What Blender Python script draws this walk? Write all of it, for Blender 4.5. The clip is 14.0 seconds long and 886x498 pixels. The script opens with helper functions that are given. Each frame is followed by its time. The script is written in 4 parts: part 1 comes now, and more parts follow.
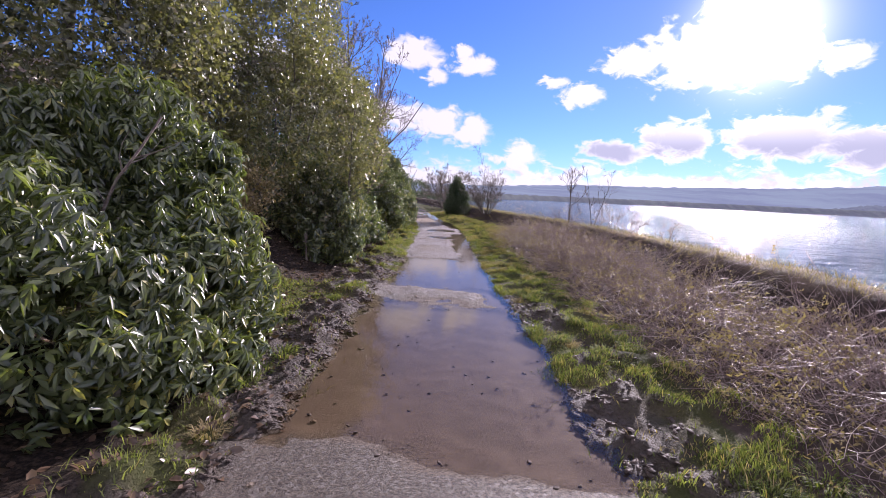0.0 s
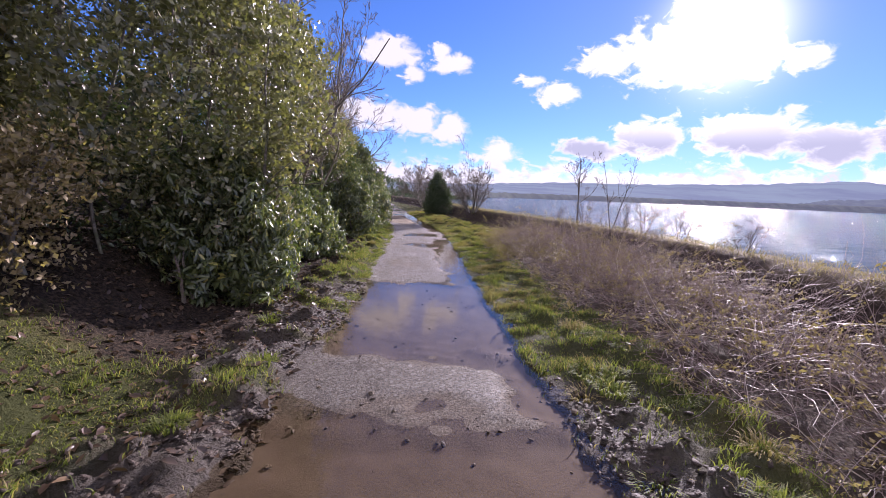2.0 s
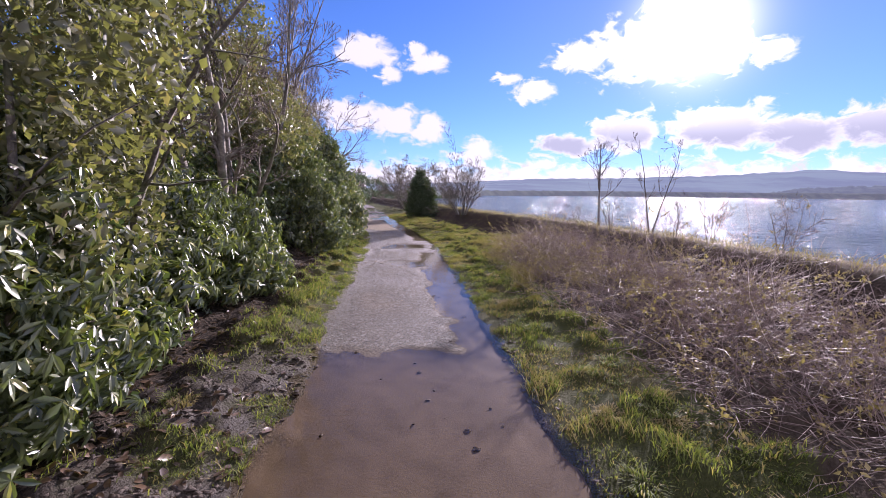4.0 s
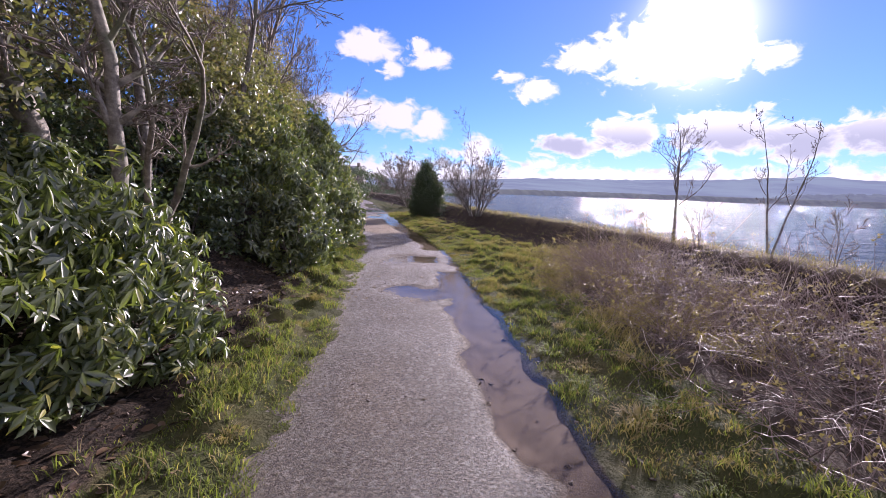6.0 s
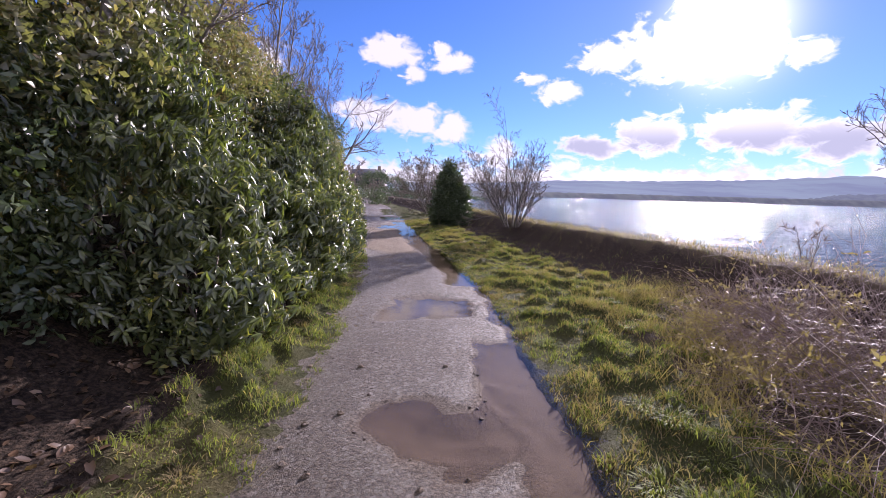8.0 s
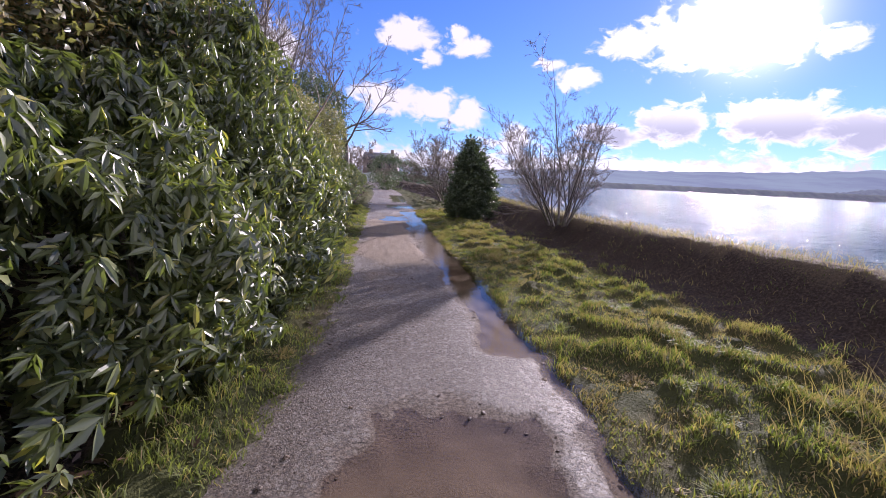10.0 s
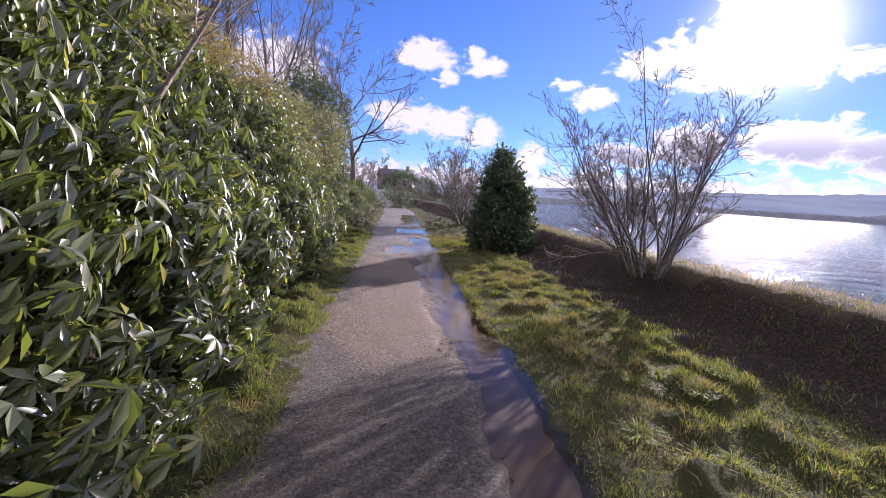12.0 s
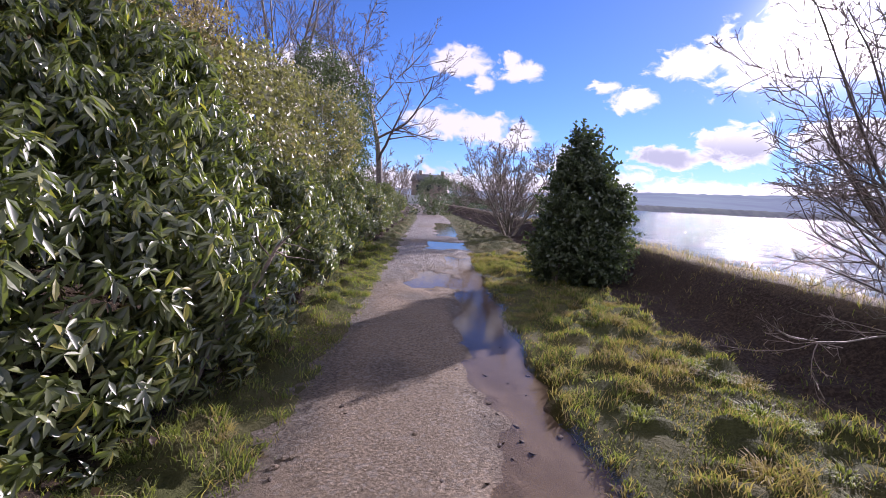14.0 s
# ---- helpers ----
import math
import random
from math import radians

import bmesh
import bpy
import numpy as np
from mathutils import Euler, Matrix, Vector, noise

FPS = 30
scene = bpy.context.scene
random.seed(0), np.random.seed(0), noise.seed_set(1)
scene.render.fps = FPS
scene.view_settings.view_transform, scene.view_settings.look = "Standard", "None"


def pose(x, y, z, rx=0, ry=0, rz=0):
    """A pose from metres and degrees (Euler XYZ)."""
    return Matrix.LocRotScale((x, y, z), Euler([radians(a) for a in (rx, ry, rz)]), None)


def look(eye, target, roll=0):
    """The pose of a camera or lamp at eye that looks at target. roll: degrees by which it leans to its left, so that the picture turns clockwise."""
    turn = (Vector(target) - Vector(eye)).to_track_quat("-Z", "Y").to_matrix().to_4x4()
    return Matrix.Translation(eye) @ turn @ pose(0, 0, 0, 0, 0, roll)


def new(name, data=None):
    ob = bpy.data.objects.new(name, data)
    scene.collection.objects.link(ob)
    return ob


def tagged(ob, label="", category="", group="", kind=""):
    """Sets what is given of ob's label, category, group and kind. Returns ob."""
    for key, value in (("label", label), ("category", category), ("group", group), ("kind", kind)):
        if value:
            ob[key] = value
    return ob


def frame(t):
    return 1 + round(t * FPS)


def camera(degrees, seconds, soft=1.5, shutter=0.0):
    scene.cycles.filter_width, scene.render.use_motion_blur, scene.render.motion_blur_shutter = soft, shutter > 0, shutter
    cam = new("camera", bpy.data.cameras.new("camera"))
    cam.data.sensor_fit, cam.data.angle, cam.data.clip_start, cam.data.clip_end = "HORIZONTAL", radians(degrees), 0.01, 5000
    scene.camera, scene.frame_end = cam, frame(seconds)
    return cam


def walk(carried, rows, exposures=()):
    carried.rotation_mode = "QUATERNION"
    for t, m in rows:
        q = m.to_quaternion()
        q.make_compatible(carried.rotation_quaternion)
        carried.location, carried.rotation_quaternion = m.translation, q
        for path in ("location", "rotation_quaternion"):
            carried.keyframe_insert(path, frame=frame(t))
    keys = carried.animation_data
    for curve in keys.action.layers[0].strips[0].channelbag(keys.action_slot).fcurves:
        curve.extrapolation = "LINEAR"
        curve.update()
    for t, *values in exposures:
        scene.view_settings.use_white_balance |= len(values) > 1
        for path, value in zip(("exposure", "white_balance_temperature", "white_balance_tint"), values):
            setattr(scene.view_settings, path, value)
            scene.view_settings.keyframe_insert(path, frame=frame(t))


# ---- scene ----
cam = camera(91.2, 14.0, 0.7)
PATH = [
    (0.0, (0.414, 0.000, 1.579), (0.365, 1.983, 1.324), 3.1),
    (0.5, (0.377, 0.897, 1.545), (0.334, 2.880, 1.288), 3.6),
    (1.0, (0.354, 1.783, 1.529), (0.344, 3.766, 1.269), 3.5),
    (1.5, (0.288, 2.627, 1.511), (0.305, 4.610, 1.256), 3.3),
    (2.0, (0.286, 3.410, 1.477), (0.332, 5.393, 1.220), 2.6),
    (2.5, (0.255, 4.228, 1.477), (0.330, 6.209, 1.214), 1.9),
    (3.0, (0.266, 5.027, 1.477), (0.382, 7.006, 1.217), 1.2),
    (5.5, (-0.061, 8.515, 1.495), (0.062, 10.494, 1.238), 0.7),
    (6.0, (-0.107, 9.369, 1.460), (0.027, 11.346, 1.189), 2.4),
    (6.5, (-0.083, 10.247, 1.468), (0.078, 12.219, 1.174), 2.8),
    (7.0, (-0.107, 11.164, 1.462), (0.038, 13.144, 1.217), 2.2),
    (7.5, (-0.074, 12.071, 1.464), (0.040, 14.053, 1.216), 1.5),
    (8.0, (-0.072, 12.877, 1.476), (-0.040, 14.860, 1.216), 1.9),
    (10.5, (-0.290, 17.128, 1.406), (-0.326, 19.100, 1.077), 3.5),
    (11.0, (-0.356, 17.949, 1.417), (-0.409, 19.921, 1.089), 4.3),
    (11.5, (-0.432, 18.779, 1.448), (-0.506, 20.755, 1.154), 4.0),
    (12.0, (-0.483, 19.621, 1.476), (-0.574, 21.603, 1.225), 3.9),
    (12.5, (-0.595, 20.479, 1.456), (-0.725, 22.467, 1.284), 4.2),
    (13.0, (-0.675, 21.375, 1.433), (-0.869, 23.354, 1.223), 1.8),
    (13.5, (-0.798, 22.270, 1.404), (-1.060, 24.242, 1.193), 4.1),
    (14.0, (-0.948, 23.130, 1.422), (-1.200, 25.100, 1.187), 3.3),
]
walk(cam, [(t, look(e, g, r)) for t, e, g, r in PATH], [(0.0, 0.88, 5920, 34), (14.0, 0.88, 5920, 34)])

# ---- sky, sun ----
SUN_AZ, SUN_EL = 32.0, 17.8


class Nodes:
    """Short hand for building a node tree."""
    def __init__(self, tree):
        self.tree = tree

    def add(self, kind, **sets):
        n = self.tree.nodes.new("ShaderNode" + kind)
        if "operation" in sets:
            n.operation = sets["operation"]
        if "use_clamp" in sets:
            n.use_clamp = sets["use_clamp"]
        if "data_type" in sets:
            n.data_type = sets["data_type"]
        if "blend_type" in sets:
            n.blend_type = sets["blend_type"]
        if "interpolation_type" in sets:
            n.interpolation_type = sets["interpolation_type"]
        if "attribute_name" in sets:
            n.attribute_name = sets["attribute_name"]
        if "feature" in sets:
            n.feature = sets["feature"]
        return n

    def put(self, socket, value):
        if isinstance(value, bpy.types.NodeSocket):
            self.tree.links.new(value, socket)
        elif value is not None:
            socket.default_value = value

    def math(self, op, a, b=None, c=None, clamp=False):
        n = self.add("Math", operation=op, use_clamp=clamp)
        for s, v in zip(n.inputs, (a, b, c)):
            self.put(s, v)
        return n.outputs[0]

    def smooth(self, x, lo, hi, a=0.0, b=1.0):
        n = self.add("MapRange", interpolation_type="SMOOTHSTEP")
        for s, v in zip(n.inputs, (x, lo, hi, a, b)):
            self.put(s, v)
        return n.outputs[0]

    def noise(self, vec, scale, detail=4.0, rough=0.55, distort=0.0):
        n = self.add("TexNoise")
        self.put(n.inputs["Vector"], vec)
        for k, v in (("Scale", scale), ("Detail", detail), ("Roughness", rough), ("Distortion", distort)):
            self.put(n.inputs[k], v)
        return n.outputs[0]

    def mix(self, f, a, b, kind="MIX"):
        n = self.add("Mix", data_type="RGBA", blend_type=kind)
        self.put(n.inputs[0], f)
        self.put(n.inputs[6], (*a, 1) if isinstance(a, tuple) and len(a) == 3 else a)
        self.put(n.inputs[7], (*b, 1) if isinstance(b, tuple) and len(b) == 3 else b)
        return n.outputs[2]

    def attr(self, name):
        return self.add("Attribute", attribute_name=name).outputs["Fac"]

    def where(self):
        return self.add("NewGeometry").outputs["Position"]

    def bump(self, height, strength, distance, normal=None):
        n = self.add("Bump")
        self.put(n.inputs["Strength"], strength)
        self.put(n.inputs["Distance"], distance)
        self.put(n.inputs["Height"], height)
        if normal is not None:
            self.put(n.inputs["Normal"], normal)
        return n.outputs[0]


world = bpy.data.worlds.new("sky")
scene.world = world
world.use_nodes = True
k = Nodes(world.node_tree)
sky = k.add("TexSky")
sky.sky_type, sky.sun_disc = "NISHITA", False
sky.sun_elevation, sky.sun_rotation = radians(SUN_EL), radians(SUN_AZ)
sky.air_density, sky.dust_density, sky.ozone_density, sky.altitude = 1.0, 0.0, 4.0, 300.0
way = k.add("TexCoord").outputs["Generated"]
sep = k.add("SeparateXYZ")
k.put(sep.inputs[0], way)
deg = 180 / math.pi
az = k.math("MULTIPLY", k.math("ARCTAN2", sep.outputs[0], sep.outputs[1]), deg)
el = k.math("MULTIPLY", k.math("ARCSINE", sep.outputs[2]), deg)
flat = k.add("CombineXYZ")
k.put(flat.inputs[0], az)
k.put(flat.inputs[1], k.math("MULTIPLY", el, 1.5))
fine = k.noise(flat.outputs[0], 0.42, 9.0, 0.60, 0.5)
coarse = k.noise(flat.outputs[0], 0.16, 4.0, 0.5)
wob = k.math("SUBTRACT", fine, 0.5)
az_w = k.math("ADD", az, k.math("MULTIPLY", wob, 2.4))
el_w = k.math("ADD", el, k.math("MULTIPLY", k.math("SUBTRACT", coarse, 0.5), 1.2))


def cloud_mass(blobs):
    """Closeness to the middle of the nearest of some soft ellipses, in degrees of azimuth and height."""
    best = None
    for a, e, ra, re in blobs:
        dx = k.math("DIVIDE", k.math("SUBTRACT", az_w, a), ra)
        dy = k.math("DIVIDE", k.math("SUBTRACT", el_w, e), re)
        d = k.math("ADD", k.math("MULTIPLY", dx, dx), k.math("MULTIPLY", dy, dy))
        d = k.math("SUBTRACT", 1.0, k.math("SQRT", d))
        best = d if best is None else k.math("MAXIMUM", best, d)
    return best


small = cloud_mass([(28.1, 16.2, 8.0, 4.1), (20.2, 16.2, 4.2, 2.0), (30.0, 19.8, 4.0, 2.8), (35.0, 15.0, 2.8, 2.6), (39.0, 14.6, 2.6, 1.4),
                    (14.7, 12.4, 3.0, 1.6), (11.2, 14.0, 2.2, 0.8), (1.4, 15.8, 3.4, 1.4), (-0.2, 17.2, 1.7, 0.9), (-6.6, 16.6, 4.6, 2.0),
                    (-3.4, 14.2, 1.7, 1.1), (-3.0, 8.8, 4.8, 2.4), (1.3, 8.0, 3.0, 2.4), (-8.5, 9.4, 5.0, 2.4), (7.5, 5.2, 3.4, 1.8),
                    (-24.0, 14.0, 7.0, 3.0), (60.0, 17.0, 8.0, 3.0), (80.0, 24.0, 9.0, 4.0)])
bank = cloud_mass([(18.5, 6.0, 4.6, 1.5), (25.5, 7.3, 4.6, 2.4), (35.2, 7.6, 6.4, 2.9), (42.0, 6.2, 5.0, 2.2), (48.5, 6.8, 5.0, 2.6), (58.0, 6.0, 7.0, 2.6)])
low = k.math("SUBTRACT", 1.0, k.math("DIVIDE", k.math("ABSOLUTE", k.math("SUBTRACT", el_w, 1.6)), 3.4))
# Unseen bright cloud beside and above the view, added as fill light.
rest = k.math("SUBTRACT", k.math("MULTIPLY", k.noise(way, 2.4, 6.0, 0.55), 2.2), 0.95)
away = k.math("MAXIMUM", k.smooth(k.math("ABSOLUTE", k.math("SUBTRACT", az, 20.0)), 60.0, 80.0), k.smooth(el, 34.0, 46.0))
puff = k.math("MULTIPLY", wob, 2.1)
m_small = k.smooth(k.math("ADD", small, puff), -0.02, 0.48)
m_bank = k.smooth(k.math("ADD", bank, puff), -0.04, 0.36)
m_low = k.smooth(k.math("ADD", low, k.math("MULTIPLY", wob, 2.6)), 0.16, 0.75)
m_fill = k.math("MULTIPLY", k.smooth(rest, 0.0, 0.3), away)
grey_b = k.math("MULTIPLY", k.smooth(k.math("ADD", bank, k.math("MULTIPLY", wob, 1.6)), 0.08, 0.62), k.smooth(el, 9.2, 6.2, 0.25, 0.95))
grey_l = k.math("MULTIPLY", k.smooth(k.math("ADD", k.noise(flat.outputs[0], 0.30, 5.0, 0.6), 0.0), 0.52, 0.66), 0.55)
sun_dir = Vector((math.sin(radians(SUN_AZ)) * math.cos(radians(SUN_EL)), math.cos(radians(SUN_AZ)) * math.cos(radians(SUN_EL)), math.sin(radians(SUN_EL))))
dot = k.add("VectorMath", operation="DOT_PRODUCT")
k.put(dot.inputs[0], way)
dot.inputs[1].default_value = sun_dir
near_sun = k.math("POWER", k.math("MAXIMUM", dot.outputs["Value"], 0.0), 260.0)
near_wide = k.math("POWER", k.math("MAXIMUM", dot.outputs["Value"], 0.0), 14.0)
lit = k.math("ADD", 7.6, k.math("ADD", k.math("MULTIPLY", near_sun, 30.0), k.math("MULTIPLY", near_wide, 3.2)))
white = k.mix(1.0, (1.0, 0.985, 0.96), (1.0, 1.0, 1.0), "MULTIPLY")
hot = k.add("VectorMath", operation="SCALE")
k.put(hot.inputs[0], white)
k.put(hot.inputs["Scale"], lit)
shade = (4.5, 4.7, 5.5)
blue = k.mix(1.0, sky.outputs[0], (0.70, 0.90, 1.27), "MULTIPLY")
veil = k.math("ADD", k.math("MULTIPLY", near_sun, 0.45), k.math("MULTIPLY", near_wide, 0.10))
colour = k.mix(veil, blue, hot.outputs[0])
colour = k.mix(m_fill, colour, (12.5, 12.3, 12.2))
colour = k.mix(m_low, colour, k.mix(grey_l, hot.outputs[0], (5.4, 5.2, 6.2)))
colour = k.mix(m_bank, colour, k.mix(grey_b, hot.outputs[0], shade))
colour = k.mix(m_small, colour, hot.outputs[0])
back = world.node_tree.nodes["Background"]
k.put(back.inputs[0], colour)
back.inputs[1].default_value = 0.069

sun = new("sun", bpy.data.lights.new("sun", "SUN"))
sun.data.energy, sun.data.angle, sun.data.color = 5.0, radians(0.6), (1.0, 0.93, 0.82)
sun.matrix_world = look(tuple(sun_dir * 60), (0, 0, 0))


# ---- materials ----
def material(name):
    m = bpy.data.materials.new(name)
    m.use_nodes = True
    n = Nodes(m.node_tree)
    return m, n, m.node_tree.nodes["Principled BSDF"]


def leaf_material(name, dark, light, old, rough, through_light, shine=0.5):
    """Leaves that differ one by one, with some light coming through the blade."""
    m, n, p = material(name)
    rnd = n.add("NewGeometry").outputs["Random Per Island"]
    big = n.noise(n.where(), 1.3, 3.0)
    col = n.mix(n.math("MULTIPLY", n.math("ADD", rnd, n.math("SUBTRACT", big, 0.4)), 0.75, clamp=True), dark, light)
    col = n.mix(n.smooth(rnd, 0.95, 0.98), col, old)
    vein = n.noise(n.where(), 60.0, 2.0)
    col = n.mix(n.math("MULTIPLY", vein, 0.25), col, dark)
    n.put(p.inputs["Base Color"], col)
    n.put(p.inputs["Roughness"], n.math("ADD", rough, n.math("MULTIPLY", n.math("SUBTRACT", vein, 0.5), 0.25)))
    p.inputs["Specular IOR Level"].default_value = shine
    tr = n.add("BsdfTranslucent")
    n.put(tr.inputs[0], n.mix(1.0, col, (1.7, 1.9, 0.7), "MULTIPLY"))
    mx = n.add("MixShader")
    mx.inputs[0].default_value = through_light
    n.tree.links.new(p.outputs[0], mx.inputs[1])
    n.tree.links.new(tr.outputs[0], mx.inputs[2])
    n.tree.links.new(mx.outputs[0], m.node_tree.nodes["Material Output"].inputs[0])
    return m


def bark_material(name, dark, light, scale=18.0):
    m, n, p = material(name)
    pos = n.where()
    a = n.noise(pos, scale, 5.0, 0.65)
    b = n.noise(pos, scale * 0.22, 3.0)
    col = n.mix(n.smooth(a, 0.35, 0.7), dark, light)
    col = n.mix(n.math("MULTIPLY", n.smooth(b, 0.5, 0.68), 0.6), col, (0.10, 0.12, 0.05))
    n.put(p.inputs["Base Color"], col)
    p.inputs["Roughness"].default_value = 0.75
    n.put(p.inputs["Normal"], n.bump(a, 0.7, 0.02))
    return m


M_RHODO = leaf_material("rhododendron_leaf", (0.032, 0.048, 0.022), (0.195, 0.220, 0.072), (0.36, 0.32, 0.08), 0.40, 0.33, 1.0)
M_IVY = leaf_material("ivy_leaf", (0.074, 0.078, 0.042), (0.27, 0.25, 0.135), (0.32, 0.25, 0.15), 0.40, 0.32, 0.9)
M_DRYLEAF = leaf_material("withered_leaf", (0.20, 0.150, 0.085), (0.36, 0.285, 0.165), (0.13, 0.095, 0.055), 0.55, 0.25, 0.3)
M_HOLLY = leaf_material("holly_leaf", (0.045, 0.065, 0.038), (0.10, 0.13, 0.06), (0.11, 0.13, 0.05), 0.36, 0.22, 0.5)
M_GRASS = leaf_material("grass_blade", (0.055, 0.074, 0.026), (0.27, 0.285, 0.092), (0.38, 0.31, 0.15), 0.65, 0.40, 0.18)
M_STRAW = leaf_material("straw_blade", (0.21, 0.16, 0.085), (0.36, 0.29, 0.16), (0.13, 0.10, 0.05), 0.75, 0.3, 0.12)
M_LITTER = leaf_material("fallen_leaf", (0.055, 0.035, 0.022), (0.16, 0.095, 0.055), (0.24, 0.16, 0.09), 0.38, 0.08, 0.5)
M_CANE = leaf_material("bramble_cane", (0.15, 0.10, 0.088), (0.35, 0.26, 0.22), (0.56, 0.47, 0.38), 0.5, 0.0, 0.4)
M_BARK = bark_material("grey_bark", (0.08, 0.068, 0.058), (0.23, 0.20, 0.17))
M_PALE = bark_material("pale_bark", (0.13, 0.11, 0.085), (0.34, 0.30, 0.24), 12.0)
M_TWIG = bark_material("twig_bark", (0.12, 0.09, 0.075), (0.29, 0.235, 0.195), 30.0)


def ground_material():
    m, n, p = material("verge_ground")
    pos = n.where()
    mud, grass, litter, straw = (n.attr(a) for a in ("mud", "grass", "litter", "straw"))
    f = n.noise(pos, 34.0, 6.0, 0.65)
    g = n.noise(pos, 5.0, 4.0)
    h = n.noise(pos, 0.9, 3.0)
    soil = n.mix(f, (0.045, 0.032, 0.023), (0.13, 0.10, 0.075))
    leafy = n.mix(n.smooth(f, 0.4, 0.65), (0.022, 0.017, 0.013), (0.085, 0.060, 0.042))
    green = n.mix(n.math("ADD", n.math("MULTIPLY", f, 0.7), n.math("MULTIPLY", g, 0.3)), (0.026, 0.032, 0.013), (0.105, 0.110, 0.036))
    green = n.mix(n.math("MULTIPLY", n.smooth(h, 0.45, 0.7), 0.6), green, (0.13, 0.105, 0.045))
    dry = n.mix(f, (0.10, 0.075, 0.045), (0.30, 0.24, 0.14))
    col = n.mix(litter, soil, leafy)
    col = n.mix(straw, col, dry)
    edge = n.math("ADD", grass, n.math("MULTIPLY", n.math("SUBTRACT", g, 0.5), 0.8))
    gm = n.math("MULTIPLY", n.smooth(edge, 0.30, 0.62), n.math("SUBTRACT", 1.0, n.math("MULTIPLY", mud, 0.85)))
    col = n.mix(gm, col, green)
    col = n.mix(n.math("MULTIPLY", mud, n.smooth(f, 0.25, 0.7)), col, n.mix(f, (0.028, 0.022, 0.017), (0.088, 0.068, 0.054)))
    n.put(p.inputs["Base Color"], col)
    wet = n.math("MULTIPLY", mud, n.smooth(g, 0.35, 0.6))
    n.put(p.inputs["Roughness"], n.math("SUBTRACT", 0.88, n.math("MULTIPLY", wet, 0.25)))
    n.put(p.inputs["Specular IOR Level"], n.math("ADD", 0.12, n.math("MULTIPLY", mud, 0.2)))
    b1 = n.bump(f, 1.0, 0.05)
    n.put(p.inputs["Normal"], n.bump(n.noise(pos, 110.0, 3.0), 0.6, 0.008, b1))
    return m


def clod_material():
    m, n, p = material("wet_mud")
    rnd = n.add("NewGeometry").outputs["Random Per Island"]
    f = n.noise(n.where(), 60.0, 4.0, 0.65)
    n.put(p.inputs["Base Color"], n.mix(f, n.mix(rnd, (0.022, 0.016, 0.012), (0.055, 0.039, 0.029)), (0.105, 0.078, 0.058)))
    n.put(p.inputs["Roughness"], n.math("ADD", 0.40, n.math("MULTIPLY", f, 0.5)))
    p.inputs["Specular IOR Level"].default_value = 0.28
    n.put(p.inputs["Normal"], n.bump(f, 0.8, 0.02))
    return m


def path_material():
    m, n, p = material("wet_gravel")
    pos = n.where()
    stone = n.add("TexVoronoi", feature="F1")
    n.put(stone.inputs["Vector"], pos)
    stone.inputs["Scale"].default_value = 42.0
    grit = n.smooth(n.noise(pos, 52.0, 6.0, 0.78), 0.33, 0.67)
    patch = n.noise(pos, 2.2, 4.0, 0.6)
    wide = n.noise(pos, 0.7, 3.0)
    wet = n.attr("wet")
    dry = n.mix(grit, (0.095, 0.070, 0.046), (0.42, 0.325, 0.225))
    dry = n.mix(n.math("MULTIPLY", n.smooth(patch, 0.45, 0.65), 0.5), dry, (0.25, 0.195, 0.135))
    dark = n.mix(grit, (0.036, 0.027, 0.019), (0.19, 0.148, 0.106))
    silt = n.mix(patch, (0.085, 0.062, 0.042), (0.150, 0.112, 0.076))
    w = n.math("ADD", wet, n.math("MULTIPLY", n.math("SUBTRACT", wide, 0.5), 0.7), clamp=True)
    col = n.mix(n.smooth(w, 0.2, 0.6), dry, dark)
    col = n.mix(n.smooth(n.attr("under"), 0.2, 0.8), col, silt)
    col = n.mix(n.math("MULTIPLY", n.smooth(stone.outputs["Color"], 0.55, 0.9), n.smooth(n.attr("under"), 0.5, 0.1, 0.03, 0.35)), col, (0.36, 0.33, 0.29))
    n.put(p.inputs["Base Color"], col)
    n.put(p.inputs["Roughness"], n.math("SUBTRACT", 0.84, n.math("MULTIPLY", n.math("MULTIPLY", n.smooth(w, 0.2, 0.8), n.smooth(n.attr("under"), 0.35, 0.05)), 0.34)))
    p.inputs["Specular IOR Level"].default_value = 0.3
    hgt = n.math("ADD", n.math("MULTIPLY", stone.outputs["Distance"], -0.35), n.math("MULTIPLY", grit, 1.5))
    n.put(p.inputs["Normal"], n.bump(hgt, n.math("SUBTRACT", 0.9, n.math("MULTIPLY", n.attr("under"), 0.7)), 0.013))
    return m


